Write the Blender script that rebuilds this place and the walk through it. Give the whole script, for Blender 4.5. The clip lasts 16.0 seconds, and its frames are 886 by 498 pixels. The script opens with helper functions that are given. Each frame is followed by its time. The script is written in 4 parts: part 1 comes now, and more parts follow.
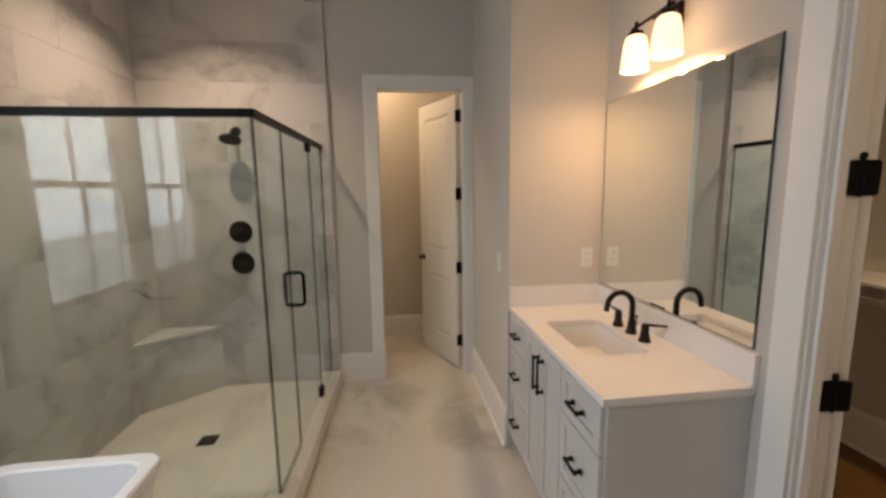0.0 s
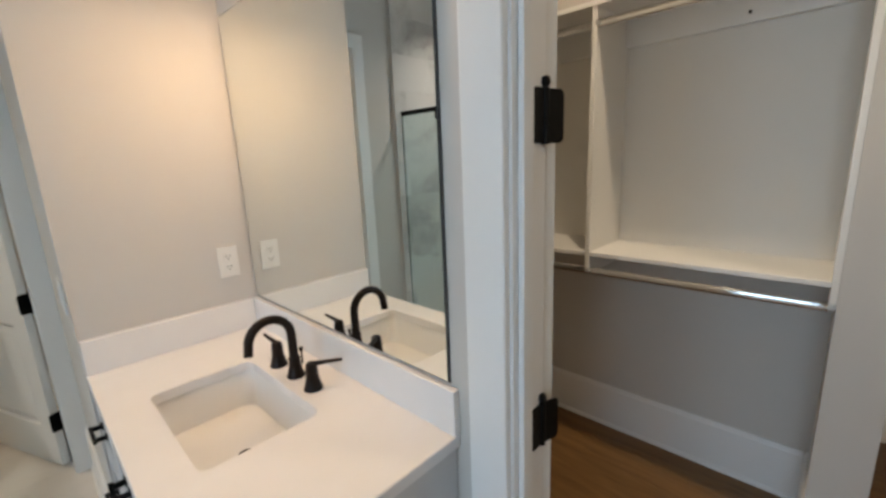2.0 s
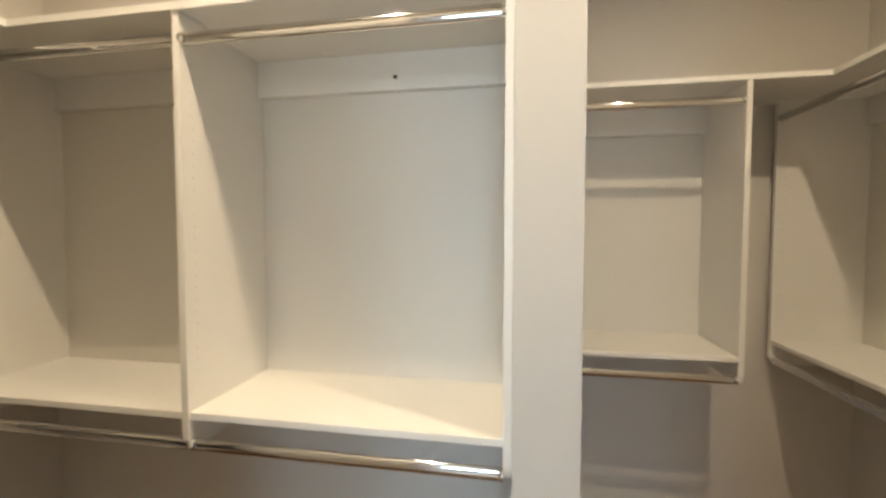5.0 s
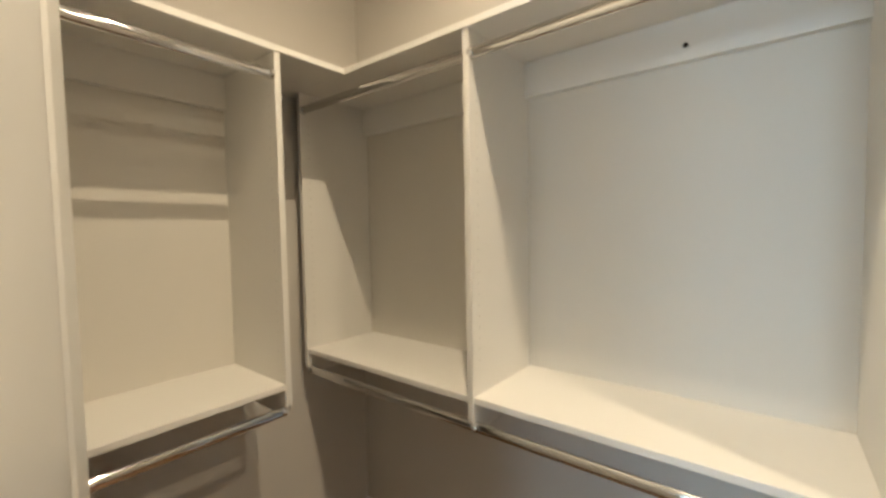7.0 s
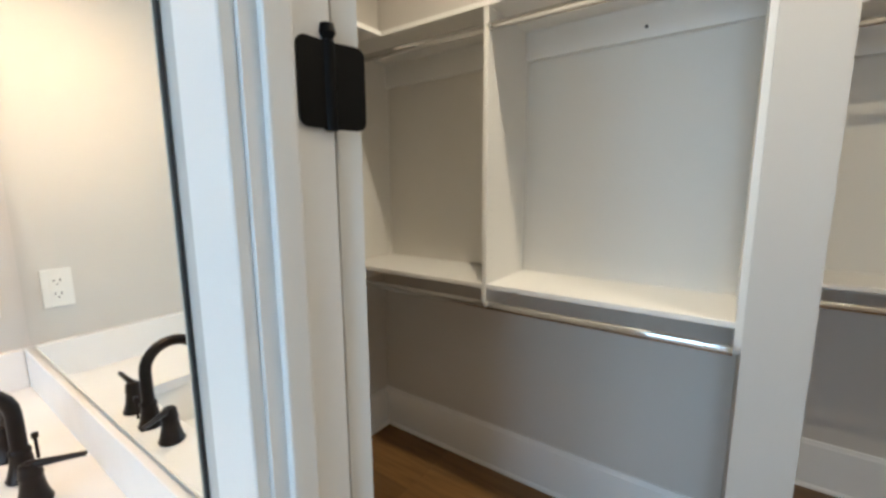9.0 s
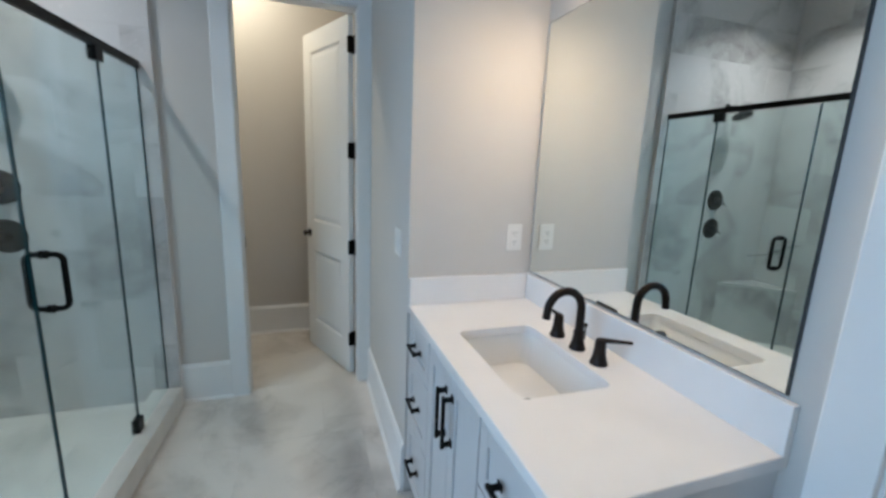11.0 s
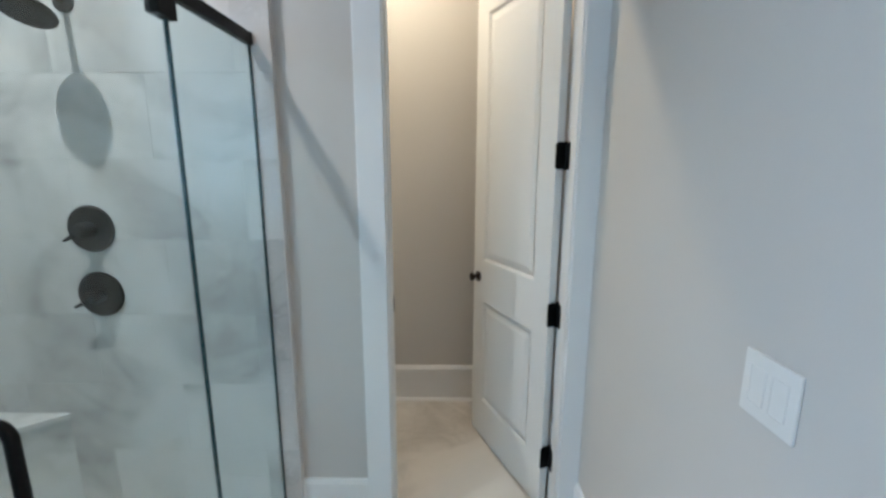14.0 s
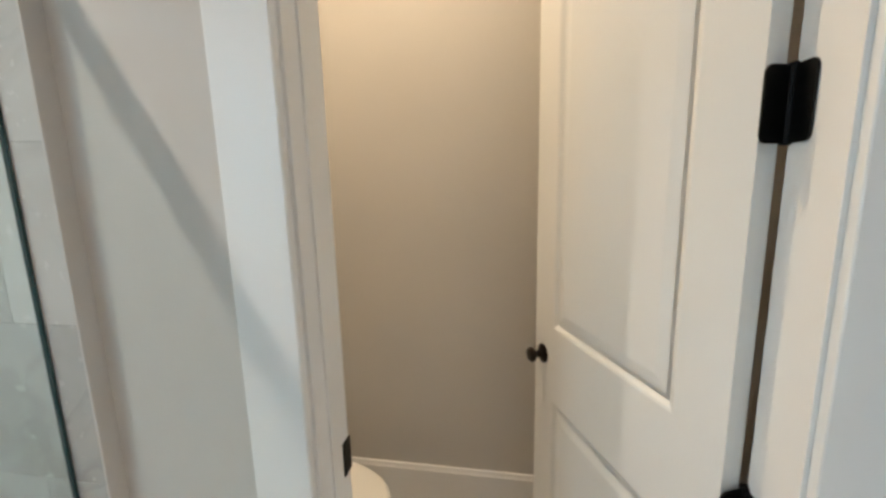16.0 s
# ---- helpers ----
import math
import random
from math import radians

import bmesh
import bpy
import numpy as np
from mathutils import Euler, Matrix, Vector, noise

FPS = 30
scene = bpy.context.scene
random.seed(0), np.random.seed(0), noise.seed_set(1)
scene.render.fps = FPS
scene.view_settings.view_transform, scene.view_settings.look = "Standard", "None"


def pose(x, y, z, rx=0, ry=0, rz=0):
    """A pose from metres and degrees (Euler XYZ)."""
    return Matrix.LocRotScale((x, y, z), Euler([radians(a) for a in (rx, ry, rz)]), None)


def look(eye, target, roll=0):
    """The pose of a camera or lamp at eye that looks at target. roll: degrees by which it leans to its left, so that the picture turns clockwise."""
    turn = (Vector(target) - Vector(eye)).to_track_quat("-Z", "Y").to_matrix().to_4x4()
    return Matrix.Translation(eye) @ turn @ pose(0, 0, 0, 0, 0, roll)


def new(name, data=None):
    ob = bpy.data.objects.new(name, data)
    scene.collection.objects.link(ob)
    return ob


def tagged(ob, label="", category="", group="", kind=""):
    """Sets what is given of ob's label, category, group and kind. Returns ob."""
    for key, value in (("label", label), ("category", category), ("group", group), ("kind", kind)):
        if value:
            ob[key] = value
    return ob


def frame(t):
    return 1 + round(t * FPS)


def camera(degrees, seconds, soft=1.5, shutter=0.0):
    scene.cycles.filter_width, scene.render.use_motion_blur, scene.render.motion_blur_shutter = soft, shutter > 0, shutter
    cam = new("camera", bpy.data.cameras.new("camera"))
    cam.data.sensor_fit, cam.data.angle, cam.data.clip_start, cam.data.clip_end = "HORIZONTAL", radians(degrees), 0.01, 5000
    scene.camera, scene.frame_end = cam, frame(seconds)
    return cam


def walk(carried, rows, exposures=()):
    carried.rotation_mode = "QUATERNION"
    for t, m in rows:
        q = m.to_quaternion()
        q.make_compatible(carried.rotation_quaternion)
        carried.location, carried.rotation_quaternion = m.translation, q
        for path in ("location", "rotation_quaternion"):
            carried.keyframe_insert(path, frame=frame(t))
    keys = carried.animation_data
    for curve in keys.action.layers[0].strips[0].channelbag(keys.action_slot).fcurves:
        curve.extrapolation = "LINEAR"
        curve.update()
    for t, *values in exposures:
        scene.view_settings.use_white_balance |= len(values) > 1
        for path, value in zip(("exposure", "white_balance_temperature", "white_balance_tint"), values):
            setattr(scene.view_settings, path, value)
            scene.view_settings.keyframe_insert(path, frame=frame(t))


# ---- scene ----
cam = camera(94.3, 16.0, soft=2.9)
PATH = [
    (0, (0.947, 0.177, 1.565), (1.184, 2.143, 1.282), -0.8),
    (0.5, (1.046, 0.376, 1.546), (1.462, 2.308, 1.236), -1.1),
    (1, (1.213, 0.567, 1.536), (1.869, 2.428, 1.207), -1.5),
    (1.5, (1.364, 0.693, 1.513), (2.404, 2.363, 1.153), -1.6),
    (2, (1.537, 0.783, 1.507), (2.942, 2.144, 1.09), -2.4),
    (2.5, (1.737, 0.796, 1.494), (3.401, 1.808, 1.038), -2.6),
    (3, (1.908, 0.748, 1.466), (3.706, 1.503, 1.022), -2.8),
    (5.3, (2.434, 0.744, 1.551), (4.405, 1.074, 1.477), 0.1),
    (5.5, (2.456, 0.774, 1.545), (4.385, 1.298, 1.491), -0.5),
    (5.7, (2.46, 0.804, 1.568), (4.336, 1.494, 1.514), -0.2),
    (6, (2.446, 0.858, 1.563), (4.236, 1.75, 1.54), -0.8),
    (6.5, (2.413, 0.895, 1.58), (4.043, 2.053, 1.547), -0.9),
    (7, (2.373, 0.922, 1.557), (3.931, 2.172, 1.455), -1.0),
    (7.5, (2.29, 0.903, 1.517), (3.867, 2.118, 1.332), -1.3),
    (8, (2.142, 0.87, 1.476), (3.791, 1.97, 1.212), -1.3),
    (8.2, (2.102, 0.848, 1.472), (3.77, 1.91, 1.172), -1.2),
    (10.3, (1.458, 0.773, 1.461), (2.61, 2.371, 1.116), 1.9),
    (10.5, (1.371, 0.798, 1.461), (2.386, 2.483, 1.1), 2.1),
    (11, (1.211, 0.863, 1.45), (1.839, 2.722, 1.063), 2.3),
    (11.5, (1.145, 0.985, 1.456), (1.389, 2.928, 1.049), 1.3),
    (12, (1.16, 1.148, 1.482), (1.177, 3.109, 1.09), 0.2),
    (12.5, (1.123, 1.306, 1.49), (1.08, 3.269, 1.111), -0.4),
    (13, (1.041, 1.522, 1.501), (1.018, 3.486, 1.127), -0.4),
    (13.5, (1.058, 1.752, 1.466), (1.031, 3.72, 1.108), -0.3),
    (14, (1.062, 2.011, 1.478), (1.048, 3.976, 1.104), 0.1),
    (14.5, (1.034, 2.265, 1.468), (1.034, 4.231, 1.102), -0.1),
    (15, (1.059, 2.511, 1.448), (1.03, 4.477, 1.084), -0.5),
    (15.5, (1.13, 2.742, 1.453), (0.967, 4.704, 1.1), -1.5),
    (16, (1.155, 2.957, 1.451), (0.805, 4.895, 1.104), -1.4),
]
EXPOSURES = [
    (0.0, -0.66, 8600, 25),
    (0.5, -0.46, 7900, 21),
    (1.0, -0.40, 7100, 17),
    (2.0, -0.38, 6700, 14),
    (3.0, 0.22, 7200, 13),
    (5.5, 0.49, 6950, 11),
    (6.5, 0.26, 6900, 10),
    (8.0, 0.54, 6500, 10),
    (10.5, -0.34, 5500, 8),
    (12.0, -0.38, 5400, 10),
    (13.5, -0.12, 5380, 9),
    (14.5, 0.12, 6050, 13),
    (16.0, 0.22, 6650, 15),
]
walk(cam, [(t, look(eye, target, roll)) for t, eye, target, roll in PATH], EXPOSURES)

# ---- light ----
world = bpy.data.worlds.new("sky")
scene.world = world
world.use_nodes = True
sky = world.node_tree.nodes.new("ShaderNodeTexSky")
sky.sky_type, sky.sun_disc, sky.sun_elevation, sky.sun_rotation = "NISHITA", False, radians(35), radians(60)
background = world.node_tree.nodes["Background"]
background.inputs["Strength"].default_value = 0.15
world.node_tree.links.new(sky.outputs[0], background.inputs["Color"])


def area(name, m, sx, sy, watts, colour, shape="RECTANGLE", spread=180):
    data = bpy.data.lights.new(name, "AREA")
    data.shape, data.size, data.size_y, data.energy, data.color, data.spread = shape, sx, sy, watts, colour, radians(spread)
    ob = new(name, data)
    ob.matrix_world = m
    return ob


def bulb(name, x, y, z, watts, colour, radius=0.03):
    data = bpy.data.lights.new(name, "POINT")
    data.energy, data.color, data.shadow_soft_size = watts, colour, radius
    ob = new(name, data)
    ob.location = (x, y, z)
    return ob


XL, XM, YN, YE, CEIL = -0.883, 2.155, 3.49, 2.44, 3.05   # left wall, mirror wall, north wall, vanity end wall, ceiling
WINDOWS = [(0.755, 1.625), (-0.225, 0.645)]
WZ0, WZ1 = 0.89, 2.37
DAY, WARM, WHITE = (0.56, 0.785, 1.0), (1.0, 0.68, 0.385), (1.0, 0.90, 0.78)
SKYLINE = 1.13     # the glowing ground backdrop shows below this height through the windows
# the bright sky beyond both windows, leaning over them as the sky does
area("window_daylight", look((XL - 0.80, 0.35, SKYLINE + 1.08), (XL + 0.7, 0.35, SKYLINE + 0.53)), 5.2, 2.2, 400, DAY)
for y in (2.01, 1.79):
    bulb("vanity_bulb", 2.05, y, 2.14, 2.0, WARM, 0.045)
    area("vanity_shade_mouth", look((2.05, y, 2.082), (2.0499, y, 0)), 0.10, 0.10, 3.6, WARM, "DISK")
area("shower_downlight", look((-0.215, 2.80, 3.03), (-0.215, 2.80, 0)), 0.055, 0.055, 17.5, WHITE, "DISK", 116)
area("closet_downlight", look((2.94, 1.30, 3.03), (2.94, 1.30, 0)), 0.03, 0.03, 13.6, (1.0, 0.842, 0.61), "DISK", 150)
area("closet_downlight", look((3.00, 0.03, 3.03), (3.00, 0.03, 0)), 0.05, 0.05, 12.8, (1.0, 0.842, 0.61), "DISK", 150)
area("toilet_room_downlight", look((0.72, 4.14, 3.03), (0.72, 4.14, 0)), 0.12, 0.12, 15.5, (1.0, 0.81, 0.54), "DISK", 150)


# ---- materials ----
def nodes_of(name):
    m = bpy.data.materials.new(name)
    m.use_nodes = True
    n, l = m.node_tree.nodes, m.node_tree.links
    return m, n, l, n["Principled BSDF"]


def node(n, kind, **values):
    made = n.new(kind)
    for key, value in values.items():
        made.inputs[key].default_value = value
    return made


def coords(n, l, scale=(1, 1, 1)):
    c = n.new("ShaderNodeNewGeometry")
    mp = n.new("ShaderNodeMapping")
    mp.inputs["Scale"].default_value = scale
    l.new(c.outputs["Position"], mp.inputs["Vector"])
    return mp.outputs["Vector"]


def ramp(n, l, fac, stops):
    r = n.new("ShaderNodeValToRGB")
    e = r.color_ramp.elements
    while len(e) < len(stops):
        e.new(0.5)
    for k, (at, colour) in enumerate(stops):
        e[k].position, e[k].color = at, (*colour, 1)
    l.new(fac, r.inputs["Fac"])
    return r.outputs["Color"]


def bump(n, l, bsdf, height, strength, distance):
    b = node(n, "ShaderNodeBump", Strength=strength, Distance=distance)
    l.new(height, b.inputs["Height"])
    l.new(b.outputs["Normal"], bsdf.inputs["Normal"])


def painted(name, colour, rough=0.5, vary=0.03, grain=260.0, relief=0.10, blotch=1.7):
    """Paint or a plain coating: a slow unevenness, a fine roller grain and a varying gloss."""
    m, n, l, b = nodes_of(name)
    v = coords(n, l)
    slow, fine = node(n, "ShaderNodeTexNoise", Scale=blotch, Detail=4.0), node(n, "ShaderNodeTexNoise", Scale=grain, Detail=2.0)
    l.new(v, slow.inputs["Vector"]), l.new(v, fine.inputs["Vector"])
    lo, hi = [max(0, c * (1 - vary)) for c in colour], [min(1, c * (1 + vary)) for c in colour]
    l.new(ramp(n, l, slow.outputs[0], [(0.3, lo), (0.7, hi)]), b.inputs["Base Color"])
    r = node(n, "ShaderNodeMapRange", **{"To Min": rough * 0.88, "To Max": min(1, rough * 1.12)})
    l.new(slow.outputs[0], r.inputs["Value"]), l.new(r.outputs[0], b.inputs["Roughness"])
    bump(n, l, b, fine.outputs[0], relief, 0.002)
    return m


def metal(name, colour, rough, metallic=1.0):
    m, n, l, b = nodes_of(name)
    v = coords(n, l)
    t = node(n, "ShaderNodeTexNoise", Scale=60.0, Detail=3.0)
    l.new(v, t.inputs["Vector"])
    r = node(n, "ShaderNodeMapRange", **{"To Min": rough * 0.75, "To Max": rough * 1.3})
    l.new(t.outputs[0], r.inputs["Value"]), l.new(r.outputs[0], b.inputs["Roughness"])
    b.inputs["Base Color"].default_value, b.inputs["Metallic"].default_value = (*colour, 1), metallic
    return m


def marble(name, base, cloud, vein, rough, scale=1.0, amount=0.55, apart=0.16):
    """Veined porcelain: broad soft smoky clouds, a few feathered veins, and another cut of the stone on every tile."""
    m, n, l, b = nodes_of(name)
    info = n.new("ShaderNodeObjectInfo")
    shift = n.new("ShaderNodeVectorMath")
    shift.operation = "SCALE"
    one = n.new("ShaderNodeCombineXYZ")
    for k in range(3):
        l.new(info.outputs["Random"], one.inputs[k])
    l.new(one.outputs[0], shift.inputs[0])
    shift.inputs["Scale"].default_value = apart
    place = n.new("ShaderNodeVectorMath")
    l.new(coords(n, l, (scale, scale, scale)), place.inputs[0]), l.new(shift.outputs[0], place.inputs[1])
    at = place.outputs[0]
    clouds = node(n, "ShaderNodeTexNoise", Scale=1.15, Detail=5.0, Roughness=0.55, Distortion=0.9)
    smoke = node(n, "ShaderNodeTexNoise", Scale=3.4, Detail=6.0, Roughness=0.6, Distortion=1.4)
    l.new(at, clouds.inputs["Vector"]), l.new(at, smoke.inputs["Vector"])
    colour = ramp(n, l, clouds.outputs[0], [(0.33, cloud), (0.52, base), (0.75, [min(1, c * 1.06) for c in base])])
    soft = ramp(n, l, smoke.outputs[0], [(0.34, (1, 1, 1)), (0.50, (0, 0, 0))])
    bands = [(soft, 0.5, cloud)]
    for s, width, much, detail in ((0.75, 0.030, amount, 4.0), (1.9, 0.010, amount * 0.75, 6.0)):
        t = node(n, "ShaderNodeTexNoise", Scale=s, Detail=detail, Distortion=1.9)
        l.new(at, t.inputs["Vector"])
        bands.append((ramp(n, l, t.outputs[0], [(0.5 - width * 2.4, (0, 0, 0)), (0.5, (1, 1, 1)), (0.5 + width, (0, 0, 0))]), much, vein))
    gate = ramp(n, l, clouds.outputs[0], [(0.36, (1, 1, 1)), (0.55, (0.05, 0.05, 0.05))])
    for band, much, tone in bands:
        mul = n.new("ShaderNodeMath")
        mul.operation = "MULTIPLY"
        l.new(band, mul.inputs[0]), l.new(gate, mul.inputs[1])
        mul2 = n.new("ShaderNodeMath")
        mul2.operation = "MULTIPLY"
        mul2.inputs[1].default_value = much
        l.new(mul.outputs[0], mul2.inputs[0])
        mix = n.new("ShaderNodeMix")
        mix.data_type = "RGBA"
        l.new(mul2.outputs[0], mix.inputs[0]), l.new(colour, mix.inputs[6])
        mix.inputs[7].default_value = (*tone, 1)
        colour = mix.outputs[2]
    l.new(colour, b.inputs["Base Color"])
    fine = node(n, "ShaderNodeTexNoise", Scale=40.0, Detail=3.0)
    l.new(at, fine.inputs["Vector"])
    r = node(n, "ShaderNodeMapRange", **{"To Min": rough * 0.8, "To Max": rough * 1.25})
    l.new(fine.outputs[0], r.inputs["Value"]), l.new(r.outputs[0], b.inputs["Roughness"])
    bump(n, l, b, fine.outputs[0], 0.04, 0.002)
    return m


def oak(name):
    m, n, l, b = nodes_of(name)
    info = n.new("ShaderNodeObjectInfo")
    one = n.new("ShaderNodeCombineXYZ")
    scaled = node(n, "ShaderNodeMath")
    scaled.operation = "MULTIPLY"
    scaled.inputs[1].default_value = 23.0
    l.new(info.outputs["Random"], scaled.inputs[0])
    for k in range(3):
        l.new(scaled.outputs[0], one.inputs[k])
    place = n.new("ShaderNodeVectorMath")
    l.new(coords(n, l, (14, 1.1, 14)), place.inputs[0]), l.new(one.outputs[0], place.inputs[1])
    grain = node(n, "ShaderNodeTexNoise", Scale=2.4, Detail=8.0, Distortion=1.2)
    l.new(place.outputs[0], grain.inputs["Vector"])
    wood = ramp(n, l, grain.outputs[0], [(0.30, (0.125, 0.060, 0.017)), (0.52, (0.172, 0.086, 0.027)), (0.74, (0.205, 0.107, 0.037))])
    tone = node(n, "ShaderNodeMapRange", **{"To Min": 0.78, "To Max": 1.15})
    l.new(info.outputs["Random"], tone.inputs["Value"])
    hsv = n.new("ShaderNodeHueSaturation")
    l.new(wood, hsv.inputs["Color"]), l.new(tone.outputs[0], hsv.inputs["Value"])
    l.new(hsv.outputs[0], b.inputs["Base Color"])
    b.inputs["Roughness"].default_value = 0.42
    bump(n, l, b, grain.outputs[0], 0.12, 0.002)
    return m


def pane_glass(name, tint, gloss=1.0):
    m, n, l, b = nodes_of(name)
    n.remove(b)
    clear, shine = node(n, "ShaderNodeBsdfTransparent", Color=(*tint, 1)), node(n, "ShaderNodeBsdfGlossy", Color=(gloss, gloss, gloss, 1), Roughness=0.005)
    facing, mix = node(n, "ShaderNodeLayerWeight", Blend=0.5), n.new("ShaderNodeMixShader")
    steep = n.new("ShaderNodeMath")
    steep.operation, steep.inputs[1].default_value = "POWER", 5.0
    l.new(facing.outputs["Facing"], steep.inputs[0])
    gloss_at = node(n, "ShaderNodeMapRange", **{"To Min": 0.043, "To Max": 1.0})
    l.new(steep.outputs[0], gloss_at.inputs["Value"])
    l.new(gloss_at.outputs[0], mix.inputs[0]), l.new(clear.outputs[0], mix.inputs[1]), l.new(shine.outputs[0], mix.inputs[2])
    l.new(mix.outputs[0], n["Material Output"].inputs[0])
    return m


def glow(name, colour, strength):
    m, n, l, b = nodes_of(name)
    b.inputs["Emission Color"].default_value, b.inputs["Emission Strength"].default_value = (*colour, 1), strength
    b.inputs["Base Color"].default_value, b.inputs["Roughness"].default_value = (0.9, 0.9, 0.88, 1), 0.3
    return m


WALL = painted("greige wall paint", (0.575, 0.545, 0.505), 0.75, 0.02)
CEILING = painted("flat white ceiling paint", (0.80, 0.79, 0.77), 0.9, 0.02)
TRIM = painted("white satin trim paint", (0.80, 0.79, 0.77), 0.38, 0.015, 120.0, 0.04)
DOORPAINT = painted("white door paint", (0.78, 0.77, 0.74), 0.42, 0.015, 120.0, 0.05)
CABINET = painted("pale grey cabinet paint", (0.58, 0.57, 0.56), 0.42, 0.02, 140.0, 0.05)
MELAMINE = painted("white melamine", (0.76, 0.74, 0.70), 0.45, 0.015, 300.0, 0.05)
BACKING = painted("off-white backing board", (0.665, 0.635, 0.58), 0.55, 0.02, 200.0, 0.05)
EDGING = painted("white edge band", (0.80, 0.785, 0.75), 0.35, 0.01, 200.0, 0.02)
QUARTZ = painted("white quartz", (0.80, 0.78, 0.76), 0.22, 0.015, 420.0, 0.01, 9.0)
CERAMIC = painted("white glazed ceramic", (0.82, 0.81, 0.79), 0.12, 0.01, 60.0, 0.01)
ACRYLIC = painted("white acrylic", (0.84, 0.85, 0.86), 0.16, 0.01, 60.0, 0.01)
PLASTIC = painted("white plastic", (0.74, 0.725, 0.69), 0.35, 0.01, 200.0, 0.02)
BLACK = metal("matte black metal", (0.006, 0.006, 0.006), 0.48, 0.75)
BRONZE = metal("dark bronze metal", (0.018, 0.012, 0.010), 0.38, 0.7)
CHROME = metal("polished chrome", (0.66, 0.66, 0.65), 0.07)
SILVER = metal("mirror silver", (0.86, 0.90, 0.88), 0.006)
DARK = painted("dark slot", (0.03, 0.03, 0.03), 0.6)
GROUT = painted("pale grout", (0.55, 0.53, 0.505), 0.9, 0.05, 300.0, 0.2)
SUBFLOOR = painted("dark subfloor", (0.05, 0.04, 0.03), 0.9)
FLOORTILE = marble("beige veined porcelain", (0.625, 0.59, 0.545), (0.48, 0.445, 0.405), (0.32, 0.295, 0.265), 0.30, 1.2, 0.45)
WALLTILE = marble("grey veined porcelain", (0.58, 0.565, 0.545), (0.42, 0.405, 0.39), (0.20, 0.19, 0.18), 0.25, 1.25, 0.32, 0.5)
PANTILE = marble("shower floor porcelain", (0.66, 0.63, 0.58), (0.55, 0.53, 0.49), (0.36, 0.34, 0.32), 0.40, 1.6, 0.3)
OAK = oak("brown oak")
GLASS = pane_glass("clear glass", (0.905, 0.968, 0.968), 0.78)
EDGE = painted("dark glass edge", (0.012, 0.042, 0.048), 0.2, 0.01)
PANE = pane_glass("window glass", (0.97, 0.98, 0.98))
OPAL = glow("lit frosted glass", (1.0, 0.74, 0.46), 2.4)
LAMP = glow("lit lamp lens", (1.0, 0.85, 0.65), 12.0)
# emission stands in for daylight on the ground outside
GROUND_GLOW = glow("glowing pale distance", (0.66, 0.82, 0.95), 2.6)
GROUND = painted("pale ground", (0.42, 0.41, 0.38), 0.95, 0.2, 30.0, 0.3, 0.3)


# ---- mesh helpers ----
def box(x0, y0, z0, x1, y1, z1, bevel=0.0, segments=2, bm=None):
    own = bm is None or bevel > 0
    b = bmesh.new() if own else bm
    bmesh.ops.create_cube(b, size=1, matrix=Matrix.LocRotScale(((x0 + x1) / 2, (y0 + y1) / 2, (z0 + z1) / 2), None, (x1 - x0, y1 - y0, z1 - z0)))
    if bevel > 0:
        bmesh.ops.bevel(b, geom=b.edges[:], offset=bevel, segments=segments, profile=0.6, affect="EDGES")
        if bm is not None:
            merge(bm, b)
            return bm
    return b


def merge(bm, other):
    data = bpy.data.meshes.new("temp")
    other.to_mesh(data)
    other.free()
    bm.from_mesh(data)
    bpy.data.meshes.remove(data)
    return bm


def lathe(profile, steps=28, axis="z", at=(0, 0, 0)):
    """Turns (radius, height) pairs round an axis."""
    bm = bmesh.new()
    rings = []
    for r, h in profile:
        if r < 1e-5:
            rings.append([bm.verts.new((0, 0, h))])
        else:
            rings.append([bm.verts.new((r * math.cos(2 * math.pi * k / steps), r * math.sin(2 * math.pi * k / steps), h)) for k in range(steps)])
    for a, b in zip(rings, rings[1:]):
        for k in range(steps):
            j = (k + 1) % steps
            if len(a) == 1 and len(b) > 1:
                bm.faces.new((a[0], b[k], b[j]))
            elif len(b) == 1 and len(a) > 1:
                bm.faces.new((a[k], a[j], b[0]))
            elif len(a) > 1:
                bm.faces.new((a[k], a[j], b[j], b[k]))
    turn = {"z": Matrix(), "x": pose(0, 0, 0, 0, 90, 0), "y": pose(0, 0, 0, -90, 0, 0), "-y": pose(0, 0, 0, 90, 0, 0), "-x": pose(0, 0, 0, 0, -90, 0)}[axis]
    bmesh.ops.transform(bm, matrix=Matrix.Translation(at) @ turn, verts=bm.verts[:])
    bmesh.ops.recalc_face_normals(bm, faces=bm.faces[:])
    return bm


